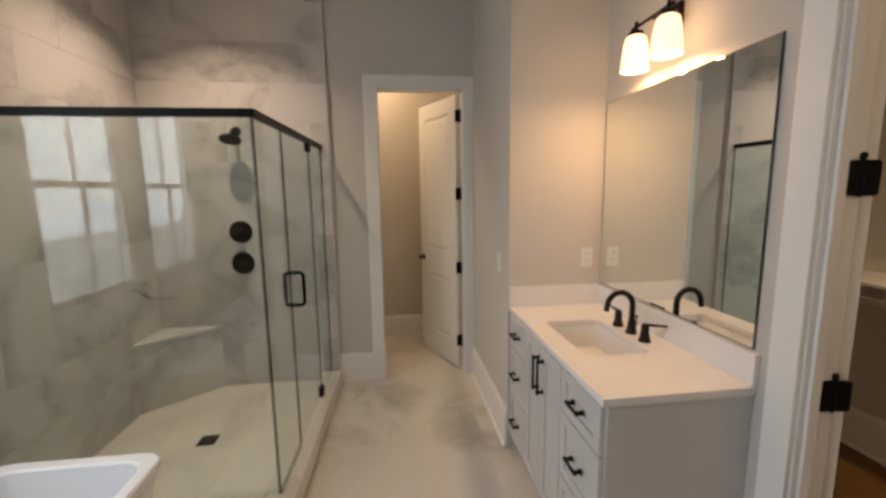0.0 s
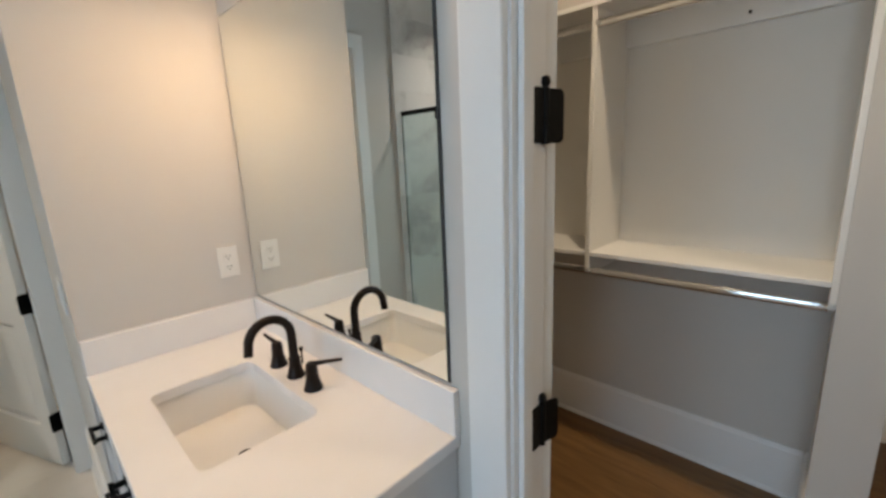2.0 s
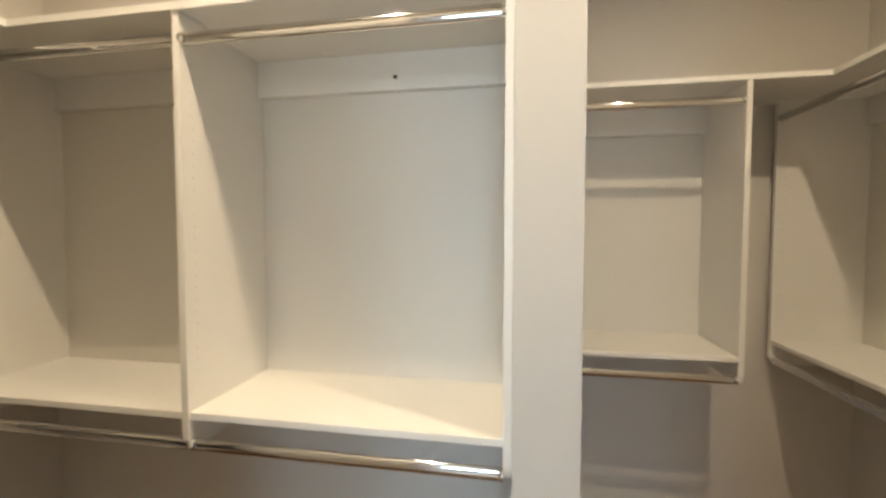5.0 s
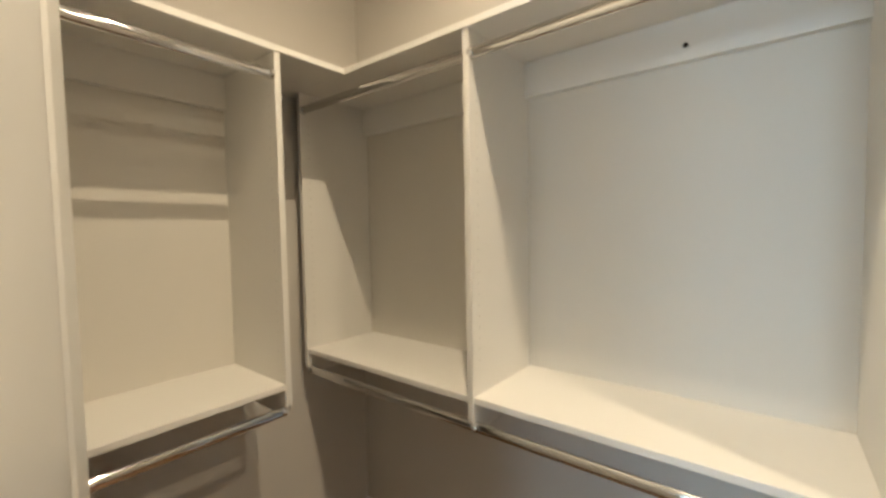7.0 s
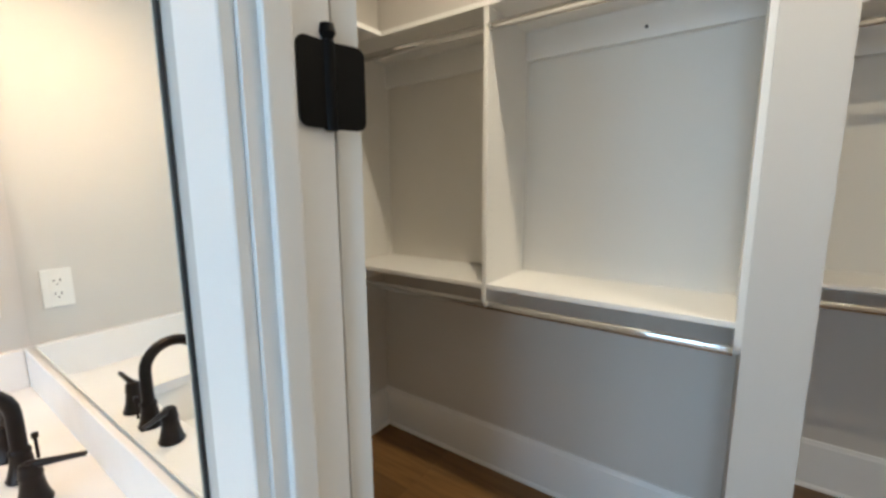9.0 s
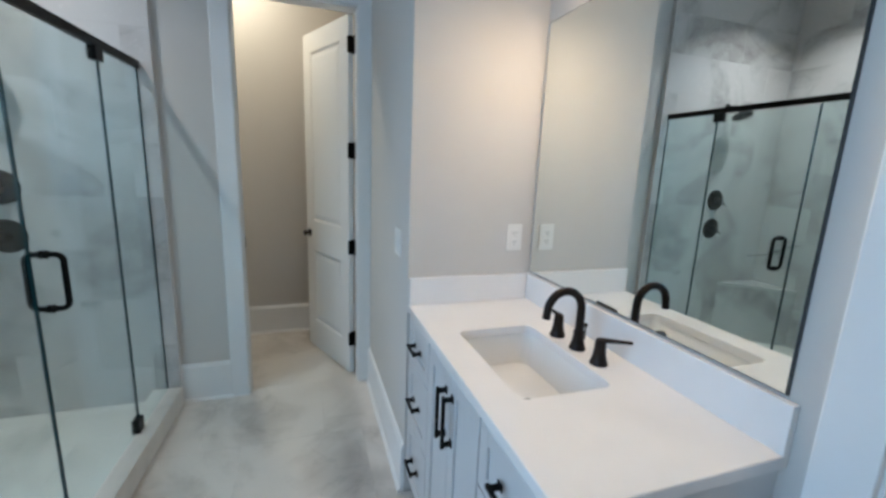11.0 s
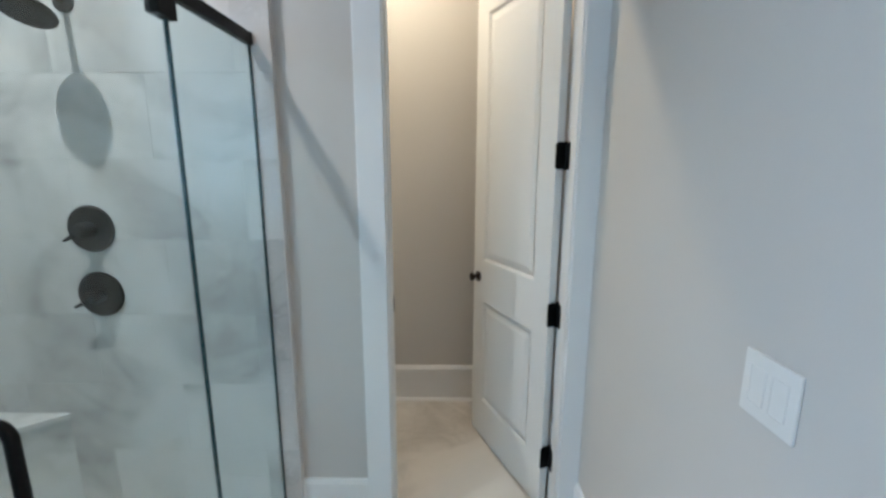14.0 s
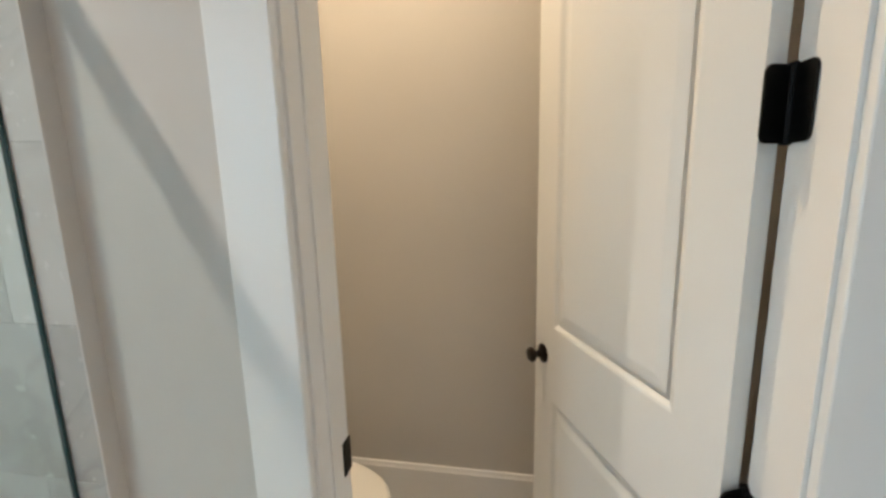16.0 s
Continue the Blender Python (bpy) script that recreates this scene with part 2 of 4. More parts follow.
def tube(points, radius, steps=14):
    """A round tube along points, with capped ends; radius may be a list."""
    bm = bmesh.new()
    pts = [Vector(p) for p in points]
    radii = radius if isinstance(radius, list) else [radius] * len(pts)
    rings, side = [], None
    for k, p in enumerate(pts):
        ahead = (pts[min(k + 1, len(pts) - 1)] - pts[max(k - 1, 0)]).normalized()
        if side is None:
            side = ahead.orthogonal().normalized()
        side = (side - ahead * side.dot(ahead)).normalized()
        up = ahead.cross(side)
        rings.append([bm.verts.new(p + radii[k] * (math.cos(a) * side + math.sin(a) * up)) for a in [2 * math.pi * s / steps for s in range(steps)]])
    for a, b in zip(rings, rings[1:]):
        for k in range(steps):
            j = (k + 1) % steps
            bm.faces.new((a[k], a[j], b[j], b[k]))
    bm.faces.new(rings[0][::-1]), bm.faces.new(rings[-1])
    bmesh.ops.recalc_face_normals(bm, faces=bm.faces[:])
    return bm


def prism(outline, y0, y1, bevel=0.0):
    """An outline of (x, z) pairs drawn out along y."""
    bm = bmesh.new()
    a, b = [bm.verts.new((x, y0, z)) for x, z in outline], [bm.verts.new((x, y1, z)) for x, z in outline]
    bm.faces.new(a), bm.faces.new(b[::-1])
    for k in range(len(a)):
        j = (k + 1) % len(a)
        bm.faces.new((a[j], a[k], b[k], b[j]))
    bmesh.ops.recalc_face_normals(bm, faces=bm.faces[:])
    if bevel:
        bmesh.ops.bevel(bm, geom=bm.edges[:], offset=bevel, segments=2, affect="EDGES")
    return bm


def rounded(x0, y0, x1, y1, r, steps=6):
    """The corners of a rounded rectangle, anticlockwise."""
    out = []
    for cx, cy, a0 in ((x1 - r, y1 - r, 0), (x0 + r, y1 - r, 90), (x0 + r, y0 + r, 180), (x1 - r, y0 + r, 270)):
        for k in range(steps + 1):
            a = radians(a0 + 90 * k / steps)
            out.append((cx + r * math.cos(a), cy + r * math.sin(a)))
    return out


def loft(rings, cap_first=False, cap_last=False):
    """Skins a stack of closed rings, each a list of (x, y, z) of one length."""
    bm = bmesh.new()
    made = [[bm.verts.new(p) for p in ring] for ring in rings]
    for a, b in zip(made, made[1:]):
        for k in range(len(a)):
            j = (k + 1) % len(a)
            bm.faces.new((a[k], a[j], b[j], b[k]))
    if cap_first:
        bm.faces.new(made[0][::-1])
    if cap_last:
        bm.faces.new(made[-1])
    bmesh.ops.recalc_face_normals(bm, faces=bm.faces[:])
    return bm


def mesh_of(name, bm, material, smooth=False):
    data = bpy.data.meshes.new(name)
    bm.to_mesh(data)
    bm.free()
    data.materials.append(material)
    if smooth:
        data.shade_smooth()
        data.set_sharp_from_angle(angle=radians(35))
    return data


def part(name, bm, material, parent, label="", smooth=False):
    ob = new(name, mesh_of(name, bm, material, smooth))
    ob.parent = parent
    return tagged(ob, label)


def piece(name, data, parent, m):
    ob = new(name, data)
    ob.parent = parent
    ob.matrix_basis = m
    return ob


def thing(name, label, category, m=None, group=""):
    ob = tagged(new(name), label, category, group)
    if m is not None:
        ob.matrix_basis = m
    return ob


def solid(name, bm, material, label, category, kind="structure", smooth=False):
    return tagged(new(name, mesh_of(name, bm, material, smooth)), label, category, "", kind)


def wall_along_x(name, y0, y1, x0, x1, holes, label, z1=CEIL):
    bm = bmesh.new()
    at = x0
    for a, b, lo, hi in sorted(holes):
        box(at, y0, 0, a, y1, z1, bm=bm)
        if lo > 0:
            box(a, y0, 0, b, y1, lo, bm=bm)
        box(a, y0, hi, b, y1, z1, bm=bm)
        at = b
    box(at, y0, 0, x1, y1, z1, bm=bm)
    return solid(name, bm, WALL, label, "wall")


def wall_along_y(name, x0, x1, y0, y1, holes, label, z1=CEIL):
    bm = bmesh.new()
    at = y0
    for a, b, lo, hi in sorted(holes):
        box(x0, at, 0, x1, a, z1, bm=bm)
        if lo > 0:
            box(x0, a, 0, x1, b, lo, bm=bm)
        box(x0, a, hi, x1, b, z1, bm=bm)
        at = b
    box(x0, at, 0, x1, y1, z1, bm=bm)
    return solid(name, bm, WALL, label, "wall")


# ---- the shell ----
WC_A, WC_B, HEAD = 0.836, 1.531, 2.352       # toilet-room opening and the doors' head height
CL_A, CL_B = 0.390, 1.221                  # closet opening
XC, XB, XD = 2.270, 3.666, 4.43             # closet: west face, back wall behind the long shelves, far back wall
YC, YS = 2.46, -0.72                       # closet: north and south faces
wall_along_y("wall_west", XL - 0.15, XL, -1.75, 3.60, [(a, b, WZ0, WZ1) for a, b in WINDOWS], "greige painted bathroom wall with two sash windows")
wall_along_x("wall_south", -1.75, -1.6, XL, 2.275, [], "plain greige painted bathroom wall")
wall_along_x("wall_north", YN, 3.60, XL, 1.6, [(WC_A, WC_B, 0, HEAD)], "greige painted wall with the toilet-room doorway")
wall_along_y("wall_mirror", XM, XC, -1.6, 2.58, [(CL_A, CL_B, 0, HEAD)], "greige painted wall behind the vanity with the closet doorway")
wall_along_y("wall_passage", 1.6, 1.72, YE, 4.61, [], "greige painted wall beside the passage to the toilet room")
wall_along_x("wall_vanity_end", YE, 2.56, 1.72, XM, [], "greige painted wall at the end of the vanity")
wall_along_x("wall_toilet_back", 4.49, 4.61, -0.12, 1.6, [], "greige painted back wall of the toilet room")
wall_along_y("wall_toilet_side", -0.12, 0.0, 3.60, 4.49, [], "greige painted side wall of the toilet room")
wall_along_x("wall_closet_north", YC, 2.58, XC, 3.79, [], "greige painted closet wall behind shelves")
wall_along_y("wall_closet_east", XB, 3.79, 0.745, YC, [], "greige painted closet wall behind long shelves")
wall_along_x("wall_partition", 0.595, 0.745, 3.31, 4.56, [], "greige painted stub wall between two closet bays")
wall_along_y("wall_closet_far", XD, 4.56, -0.83, 0.595, [], "greige painted far closet wall")
wall_along_x("wall_closet_south", -0.83, YS, XC, XD, [], "greige painted south closet wall")
solid("ceiling", box(XL - 0.15, -1.75, CEIL, 4.56, 4.61, CEIL + 0.1), CEILING, "flat white painted ceiling", "ceiling")
# added self-lit panel just outside, replacing the brightness of sunlit ground
solid("backdrop", box(XL - 1.26, -6.0, -0.5, XL - 1.22, 5.0, SKYLINE + 0.045), GROUND_GLOW, "glowing pale distance, in place of daylit ground, seen low through the windows", "backdrop")
solid("ground", box(-60, -60, -0.6, 60, 60, -0.5), GROUND, "pale bare ground outside the house", "ground")

floor_bath = solid("floor_bathroom", box(XL - 0.15, -1.75, -0.12, XC - 0.06, 4.61, -0.004), GROUT, "large beige veined porcelain floor tiles", "floor")
floor_closet = solid("floor_closet", box(XC - 0.06, -0.83, -0.12, 4.56, 2.58, -0.004), SUBFLOOR, "brown oak plank floor in the closet", "floor")


def trim_board(name, x0, y0, x1, y1, depth_axis, toward, height=0.24):
    """A tall flat baseboard with a small cap and a rounded top, along x or y, its back against a wall."""
    t = 0.016
    prof = [(0, 0), (t + 0.011, 0), (t + 0.010, 0.008), (t + 0.006, 0.015), (t, 0.019), (t, height - 0.02), (t - 0.004, height - 0.012), (t - 0.007, height), (0, height)]
    if depth_axis == "y":
        bm = prism([(p, z) for p, z in prof], x0, x1)
        bmesh.ops.transform(bm, matrix=Matrix(((0, 1, 0, 0), (toward, 0, 0, y0), (0, 0, 1, 0), (0, 0, 0, 1))), verts=bm.verts[:])
    else:
        bm = prism([(p, z) for p, z in prof], y0, y1)
        bmesh.ops.transform(bm, matrix=Matrix(((toward, 0, 0, x0), (0, 1, 0, 0), (0, 0, 1, 0), (0, 0, 0, 1))), verts=bm.verts[:])
    bmesh.ops.recalc_face_normals(bm, faces=bm.faces[:])
    return solid(name, bm, TRIM, "tall white painted baseboard", "baseboard")


CW = 0.088   # casing width
trim_board("baseboard", 0.485, YN, WC_A - CW + 0.008, YN, "y", -1)
trim_board("baseboard", 1.6, YE + 0.0, 1.6, YN - 0.02, "x", -1)
trim_board("baseboard", 0.016, 4.49, 1.584, 4.49, "y", -1)
trim_board("baseboard", 0.0, 3.60, 0.0, 4.49, "x", 1)
trim_board("baseboard", 1.6, 3.63, 1.6, 4.49, "x", -1)
trim_board("baseboard", XC + 0.0, YC, XB - 0.016, YC, "y", -1)
trim_board("baseboard", XB, 0.761, XB, YC, "x", -1)
trim_board("baseboard", 3.326, 0.745, XB, 0.745, "y", 1)
trim_board("baseboard", 3.31, 0.579, 3.31, 0.761, "x", -1)
trim_board("baseboard", 3.326, 0.595, XD - 0.016, 0.595, "y", -1)
trim_board("baseboard", XD, YS + 0.016, XD, 0.579, "x", -1)
trim_board("baseboard", XC, YS, XD, YS, "y", 1)
trim_board("baseboard", XC, CL_B + CW, XC, YC - 0.016, "x", 1)
trim_board("baseboard", XC, YS + 0.016, XC, CL_A - CW, "x", 1)
trim_board("baseboard", XM, -1.584, XM, CL_A - CW, "x", -1)
trim_board("baseboard", XL + 0.016, -1.6, XM - 0.016, -1.6, "y", 1)
trim_board("baseboard", XL, -1.584, XL, 2.0, "x", 1)

CASING = [(0, -0.010), (0.015, -0.010), (0.017, -0.008), (0.017, CW - 0.004), (0.014, CW), (0, CW)]


def casing(name, axis, face, toward, a, b, head, label):
    """Door casing on a wall face: two legs and a head; profile: (proud of the wall, away from the opening)."""
    frame_ob = tagged(new(name), label, "door casing", "", "structure")
    for leg, edge, sign in (("leg", a, -1), ("leg", b, 1)):
        bm = bmesh.new()
        lo = [bm.verts.new((face + toward * p, edge + sign * w, 0) if axis == "x" else (edge + sign * w, face + toward * p, 0)) for p, w in CASING]
        hi = [bm.verts.new((face + toward * p, edge + sign * w, head + w) if axis == "x" else (edge + sign * w, face + toward * p, head + w)) for p, w in CASING]
        skin(bm, lo, hi)
        part(leg, bm, TRIM, frame_ob)
    bm = bmesh.new()
    lo = [bm.verts.new((face + toward * p, a - w, head + w) if axis == "x" else (a - w, face + toward * p, head + w)) for p, w in CASING]
    hi = [bm.verts.new((face + toward * p, b + w, head + w) if axis == "x" else (b + w, face + toward * p, head + w)) for p, w in CASING]
    skin(bm, lo, hi)
    part("head", bm, TRIM, frame_ob)
    return frame_ob


def skin(bm, lo, hi):
    for k in range(len(lo)):
        j = (k + 1) % len(lo)
        bm.faces.new((lo[k], lo[j], hi[j], hi[k]))
    bm.faces.new(lo[::-1]), bm.faces.new(hi)
    bmesh.ops.recalc_face_normals(bm, faces=bm.faces[:])


casing("trim_toilet_door", "y", YN, -1, WC_A, WC_B, HEAD, "white flat painted casing round the toilet-room door")
casing("trim_toilet_door_inside", "y", 3.60, 1, WC_A, WC_B + 0.01, HEAD, "white flat painted casing inside the toilet room")
casing("trim_closet_door", "x", XM, -1, CL_A, CL_B, HEAD, "white flat painted casing round the closet doorway")
casing("trim_closet_door_inside", "x", XC, 1, CL_A, CL_B + 0.03, HEAD, "white flat painted casing inside the closet")

# jambs, 16 mm boards that line the two openings, with stops
jamb_wc = tagged(new("trim_toilet_jamb"), "white painted door jamb with stop", "door jamb", "", "structure")
part("side_jamb", box(WC_A, YN + 0.001, 0, WC_A + 0.016, 3.599, HEAD), TRIM, jamb_wc)
part("side_jamb", box(WC_B - 0.016, YN + 0.001, 0, WC_B, 3.599, HEAD), TRIM, jamb_wc)
part("head_jamb", box(WC_A + 0.016, YN + 0.001, HEAD - 0.016, WC_B - 0.016, 3.599, HEAD), TRIM, jamb_wc)
part("stop", box(WC_A + 0.016, 3.530, 0, WC_A + 0.020, 3.564, HEAD - 0.016, 0.0015), TRIM, jamb_wc)
part("strike_plate", box(WC_A + 0.0165, 3.574, 0.92, WC_A + 0.019, 3.604, 0.985, 0.001), BLACK, jamb_wc, "black strike plate")
jamb_cl = tagged(new("trim_closet_jamb"), "white painted door jamb with stop", "door jamb", "", "structure")
part("side_jamb", box(XM + 0.001, CL_B - 0.016, 0, XC - 0.001, CL_B, HEAD), TRIM, jamb_cl)
part("side_jamb", box(XM + 0.001, CL_A, 0, XC - 0.001, CL_A + 0.016, HEAD), TRIM, jamb_cl)
part("head_jamb", box(XM + 0.001, CL_A + 0.016, HEAD - 0.016, XC - 0.001, CL_B - 0.016, HEAD), TRIM, jamb_cl)
part("stop", box(XM + 0.020, CL_B - 0.028, 0, XM + 0.055, CL_B - 0.016, HEAD - 0.016, 0.003), TRIM, jamb_cl)
part("stop", box(XM + 0.020, CL_A + 0.016, 0, XM + 0.055, CL_A + 0.028, HEAD - 0.016, 0.003), TRIM, jamb_cl)


# ---- windows ----
def sash_window(name, a, b):
    win = tagged(new(name), "white double-hung sash window with daylight behind", "window", "", "structure")
    x = XL - 0.075
    part("window_frame", merge(merge(merge(box(x - 0.05, a, WZ0, x + 0.05, a + 0.035, WZ1), box(x - 0.05, b - 0.035, WZ0, x + 0.05, b, WZ1)),
                                     box(x - 0.05, a + 0.035, WZ1 - 0.035, x + 0.05, b - 0.035, WZ1)), box(x - 0.05, a + 0.035, WZ0, x + 0.05, b - 0.035, WZ0 + 0.035)), TRIM, win)
    part("window_sill", box(XL - 0.02, a - 0.048, WZ0 - 0.03, XL + 0.05, b + 0.048, WZ0 - 0.001, 0.006), TRIM, win)
    mid, c = (WZ0 + WZ1) / 2, (a + b) / 2
    for z0, z1, dx in ((WZ0 + 0.036, mid + 0.02, 0.012), (mid - 0.02, WZ1 - 0.036, -0.024)):
        sash = part("sash", merge(merge(merge(merge(box(x + dx, a + 0.036, z0, x + dx + 0.03, a + 0.075, z1), box(x + dx, b - 0.075, z0, x + dx + 0.03, b - 0.036, z1)),
                    box(x + dx, a + 0.075, z0, x + dx + 0.03, b - 0.075, z0 + 0.04)), box(x + dx, a + 0.075, z1 - 0.04, x + dx + 0.03, b - 0.075, z1)),
                    box(x + dx + 0.004, c - 0.010, z0 + 0.04, x + dx + 0.026, c + 0.010, z1 - 0.04)), TRIM, win)
        for p, q in ((a + 0.075, c - 0.010), (c + 0.010, b - 0.075)):
            pane = part("pane", box(x + dx + 0.012, p, z0 + 0.04, x + dx + 0.016, q, z1 - 0.04), PANE, sash)
            pane.visible_shadow = False
    for leg0, leg1 in ((a - 0.048, a), (b, b + 0.048)):
        part("casing_leg", box(XL, leg0, WZ0, XL + 0.018, leg1, WZ1 + 0.001, 0.004), TRIM, win)
    part("casing_head", box(XL, a - 0.048, WZ1 + 0.002, XL + 0.018, b + 0.048, WZ1 + 0.09, 0.004), TRIM, win)
    part("apron", box(XL, a - 0.046, WZ0 - 0.12, XL + 0.016, b + 0.046, WZ0 - 0.031, 0.004), TRIM, win)


for k, (a, b) in enumerate(WINDOWS):
    sash_window("window_%d" % (k + 1), a, b)


# ---- doors ----
def panel_door(name, label, width, height, m, levers=True):
    """A two-panel door; its hinge edge on the local z axis, the leaf along local x, 35 mm thick about y."""
    door = thing(name, label, "door", m)
    t, st = 0.0175, 0.105
    lock0, lock1 = 0.80, 1.02
    bm = box(0, -t + 0.007, 0.012, width, t - 0.007, height)
    part("core", bm, DOORPAINT, door)
    for s in (-1, 1):
        y0, y1 = (t - 0.007, t) if s > 0 else (-t, -t + 0.007)
        for piece_name, x0, x1, z0, z1 in (("stile", 0, st, 0.012, height), ("stile", width - st, width, 0.012, height), ("rail", st, width - st, 0.012, 0.23),
                                           ("rail", st, width - st, lock0, lock1), ("rail", st, width - st, height - 0.125, height)):
            part(piece_name, box(x0, y0, z0, x1, y1, z1), DOORPAINT, door)
        for z0, z1 in ((0.23, lock0), (lock1, height - 0.125)):
            part("panel", raised_panel(st, width - st, z0, z1, s * (t - 0.007), s), DOORPAINT, door)
    if levers:
        for s in (-1, 1):
            rose = part("rose", lathe([(0, 0), (0.028, 0), (0.028, 0.005), (0.024, 0.008), (0.011, 0.010), (0.010, 0.030), (0, 0.030)], 24, "y" if s > 0 else "-y", (width - 0.052, s * t, 0.925)), BRONZE, door, "dark bronze rose", True)
            part("knob", lathe([(0, 0), (0.010, 0), (0.014, 0.006), (0.021, 0.011), (0.023, 0.018), (0.018, 0.025), (0, 0.028)], 24, "y" if s > 0 else "-y", (width - 0.052, s * (t + 0.022), 0.925)), BRONZE, rose, "dark bronze knob", True)
        part("latch_plate", box(width, -0.012, 0.91, width + 0.0015, 0.012, 0.975), BRONZE, door)
    return door


def raised_panel(x0, x1, z0, z1, y, s):
    """A moulded panel: an ogee dip round a raised field."""
    bm = bmesh.new()
    rings = []
    for inset, h in ((0.0, 0.007), (0.006, 0.0055), (0.016, 0.0), (0.026, 0.0), (0.050, 0.004), (0.054, 0.0045)):
        rings.append([bm.verts.new((px, y + s * h, pz)) for px, pz in ((x0 + inset, z0 + inset), (x1 - inset, z0 + inset), (x1 - inset, z1 - inset), (x0 + inset, z1 - inset))])
    for a, b in zip(rings, rings[1:]):
        for k in range(4):
            j = (k + 1) % 4
            bm.faces.new((a[k], a[j], b[j], b[k]))
    bm.faces.new(rings[-1])
    bmesh.ops.recalc_face_normals(bm, faces=bm.faces[:])
    if (bm.faces[-1].normal.y > 0) != (s > 0):
        bmesh.ops.reverse_faces(bm, faces=bm.faces[:])
    return bm


def leaf_plate(ax, ay, w=0.047):
    """A rounded hinge leaf, 95 mm tall, standing in the plane from the pin along (ax, ay)."""
    h, t = 0.100, 0.003
    ring = rounded(-0.02, -h / 2, w, h / 2, 0.012)
    bm = bmesh.new()
    n = Vector((-ay, ax, 0)) * t / 2
    lo = [bm.verts.new(Vector((ax * max(u, 0.0), ay * max(u, 0.0), v)) - n) for u, v in ring]
    hi = [bm.verts.new(Vector((ax * max(u, 0.0), ay * max(u, 0.0), v)) + n) for u, v in ring]
    skin(bm, lo, hi)
    return bm


def butt_hinge(x, y, z, way_a, way_b, tip):
    hinge = thing("hinge", "matte black butt hinge between door and jamb", "hinge", pose(x, y, z), "door hinges")
    part("leaf", leaf_plate(*way_a), BLACK, hinge)
    part("leaf", leaf_plate(*way_b), BLACK, hinge)
    top = [(0.0078, 0.049), (0.0078, 0.051), (0.006, 0.052), (0.010, 0.060), (0.008, 0.070), (0, 0.073)] if tip else [(0.0078, 0.049), (0.0078, 0.052), (0.004, 0.054), (0, 0.054)]
    part("knuckle", lathe([(0, -0.053), (0.0078, -0.052), *top], 16), BLACK, hinge, "", True)
    return hinge


WC_DIR = Vector((-0.396, 0.918, 0)).normalized()
door_wc = panel_door("door_toilet", "open white two-panel door with dark bronze knob", 0.652, HEAD - 0.022, pose(1.510, 3.603, 0, 0, 0, math.degrees(math.atan2(WC_DIR.y, WC_DIR.x))) @ pose(0.006, 0.0175, 0))
for z in (0.262, 0.908, 1.534, 2.161):
    butt_hinge(1.5125, 3.600, z, (0.0, -1.0), (-0.918, -0.396), False)
CL_DIR = Vector((0.29, 0.957, 0)).normalized()
door_cl = panel_door("door_closet", "white two-panel closet door swung back against the wall", 0.77, HEAD - 0.022, pose(2.2785, 1.212, 0, 0, 0, math.degrees(math.atan2(CL_DIR.y, CL_DIR.x))) @ pose(0.010, -0.0215, 0))
for z in (0.275, 0.929, 1.583, 2.161):
    butt_hinge(2.262, 1.2015, z, (-1.0, 0.0, 0.044), (0.957, -0.29), True)


# ---- shower ----
SX, SY, GX, GY = 0.485, 3.46, 0.364, 2.078      # tile edge, tile face, planes of the side and front glass
PAN = 0.045
solid("shower_backing", merge(box(XL + 0.031, SY + 0.012, 0, SX - 0.005, YN, CEIL), box(XL, 1.99, 0, XL + 0.031, YN, CEIL)), GROUT, "tile backing of the shower walls", "wall")
solid("tile_edge_trim", box(SX - 0.005, SY - 0.002, 0, SX, YN, CEIL, 0.001), GROUT, "slim white edge strip beside the shower tiles", "trim")
pan = solid("floor_shower", box(XL, 2.0, -0.003, 0.43, SY + 0.012, PAN - 0.004), GROUT, "pale porcelain shower floor sloping to a square drain", "floor")
kerb = solid("shower_kerb", merge(box(0.290, 1.99, 0, 0.440, SY, 0.112, 0.004), box(XL + 0.031, 1.99, 0, 0.290, 2.14, 0.112, 0.004)), PANTILE, "pale stone kerb round the shower", "shower kerb")

drain = thing("shower_drain", "square matte black drain grate in the shower floor", "drain", pose(-0.235, 2.70, PAN))
part("grate_frame", merge(merge(merge(box(-.052, -.052, -.002, .052, -.042, .004), box(-.052, .042, -.002, .052, .052, .004)), box(-.052, -.042, -.002, -.042, .042, .004)), box(.042, -.042, -.002, .052, .042, .004)), BLACK, drain)
part("grate_well", box(-0.042, -0.042, -0.002, 0.042, 0.042, 0.0005), DARK, drain)
for k in range(6):
    part("bar", box(-0.040 + k * 0.0145, -0.042, 0.0008, -0.033 + k * 0.0145, 0.042, 0.0035), BLACK, drain)

# a three-cornered seat in the far corner of the shower
BW, BN, BZ, BU, BV = XL + 0.0435, SY - 0.0005, 0.545, 0.43, 0.37
bench = thing("shower_bench", "triangular corner shower bench with a pale stone seat and tiled front", "shower bench")


def wedge(u, v, z0, z1):
    """A three-cornered block against the two tiled walls."""
    bm = bmesh.new()
    corners = [(BW, BN), (BW, BN - v), (BW + u, BN)]
    skin(bm, [bm.verts.new((x, y, z0)) for x, y in corners], [bm.verts.new((x, y, z1)) for x, y in corners])
    return bm


part("front_panel", wedge(BU, BV, PAN + 0.0005, BZ - 0.0215), WALLTILE, bench, "grey veined tile front")
part("seat_slab", wedge(BU + 0.012, BV + 0.012, BZ - 0.021, BZ), WALLTILE, bench, "pale stone seat")

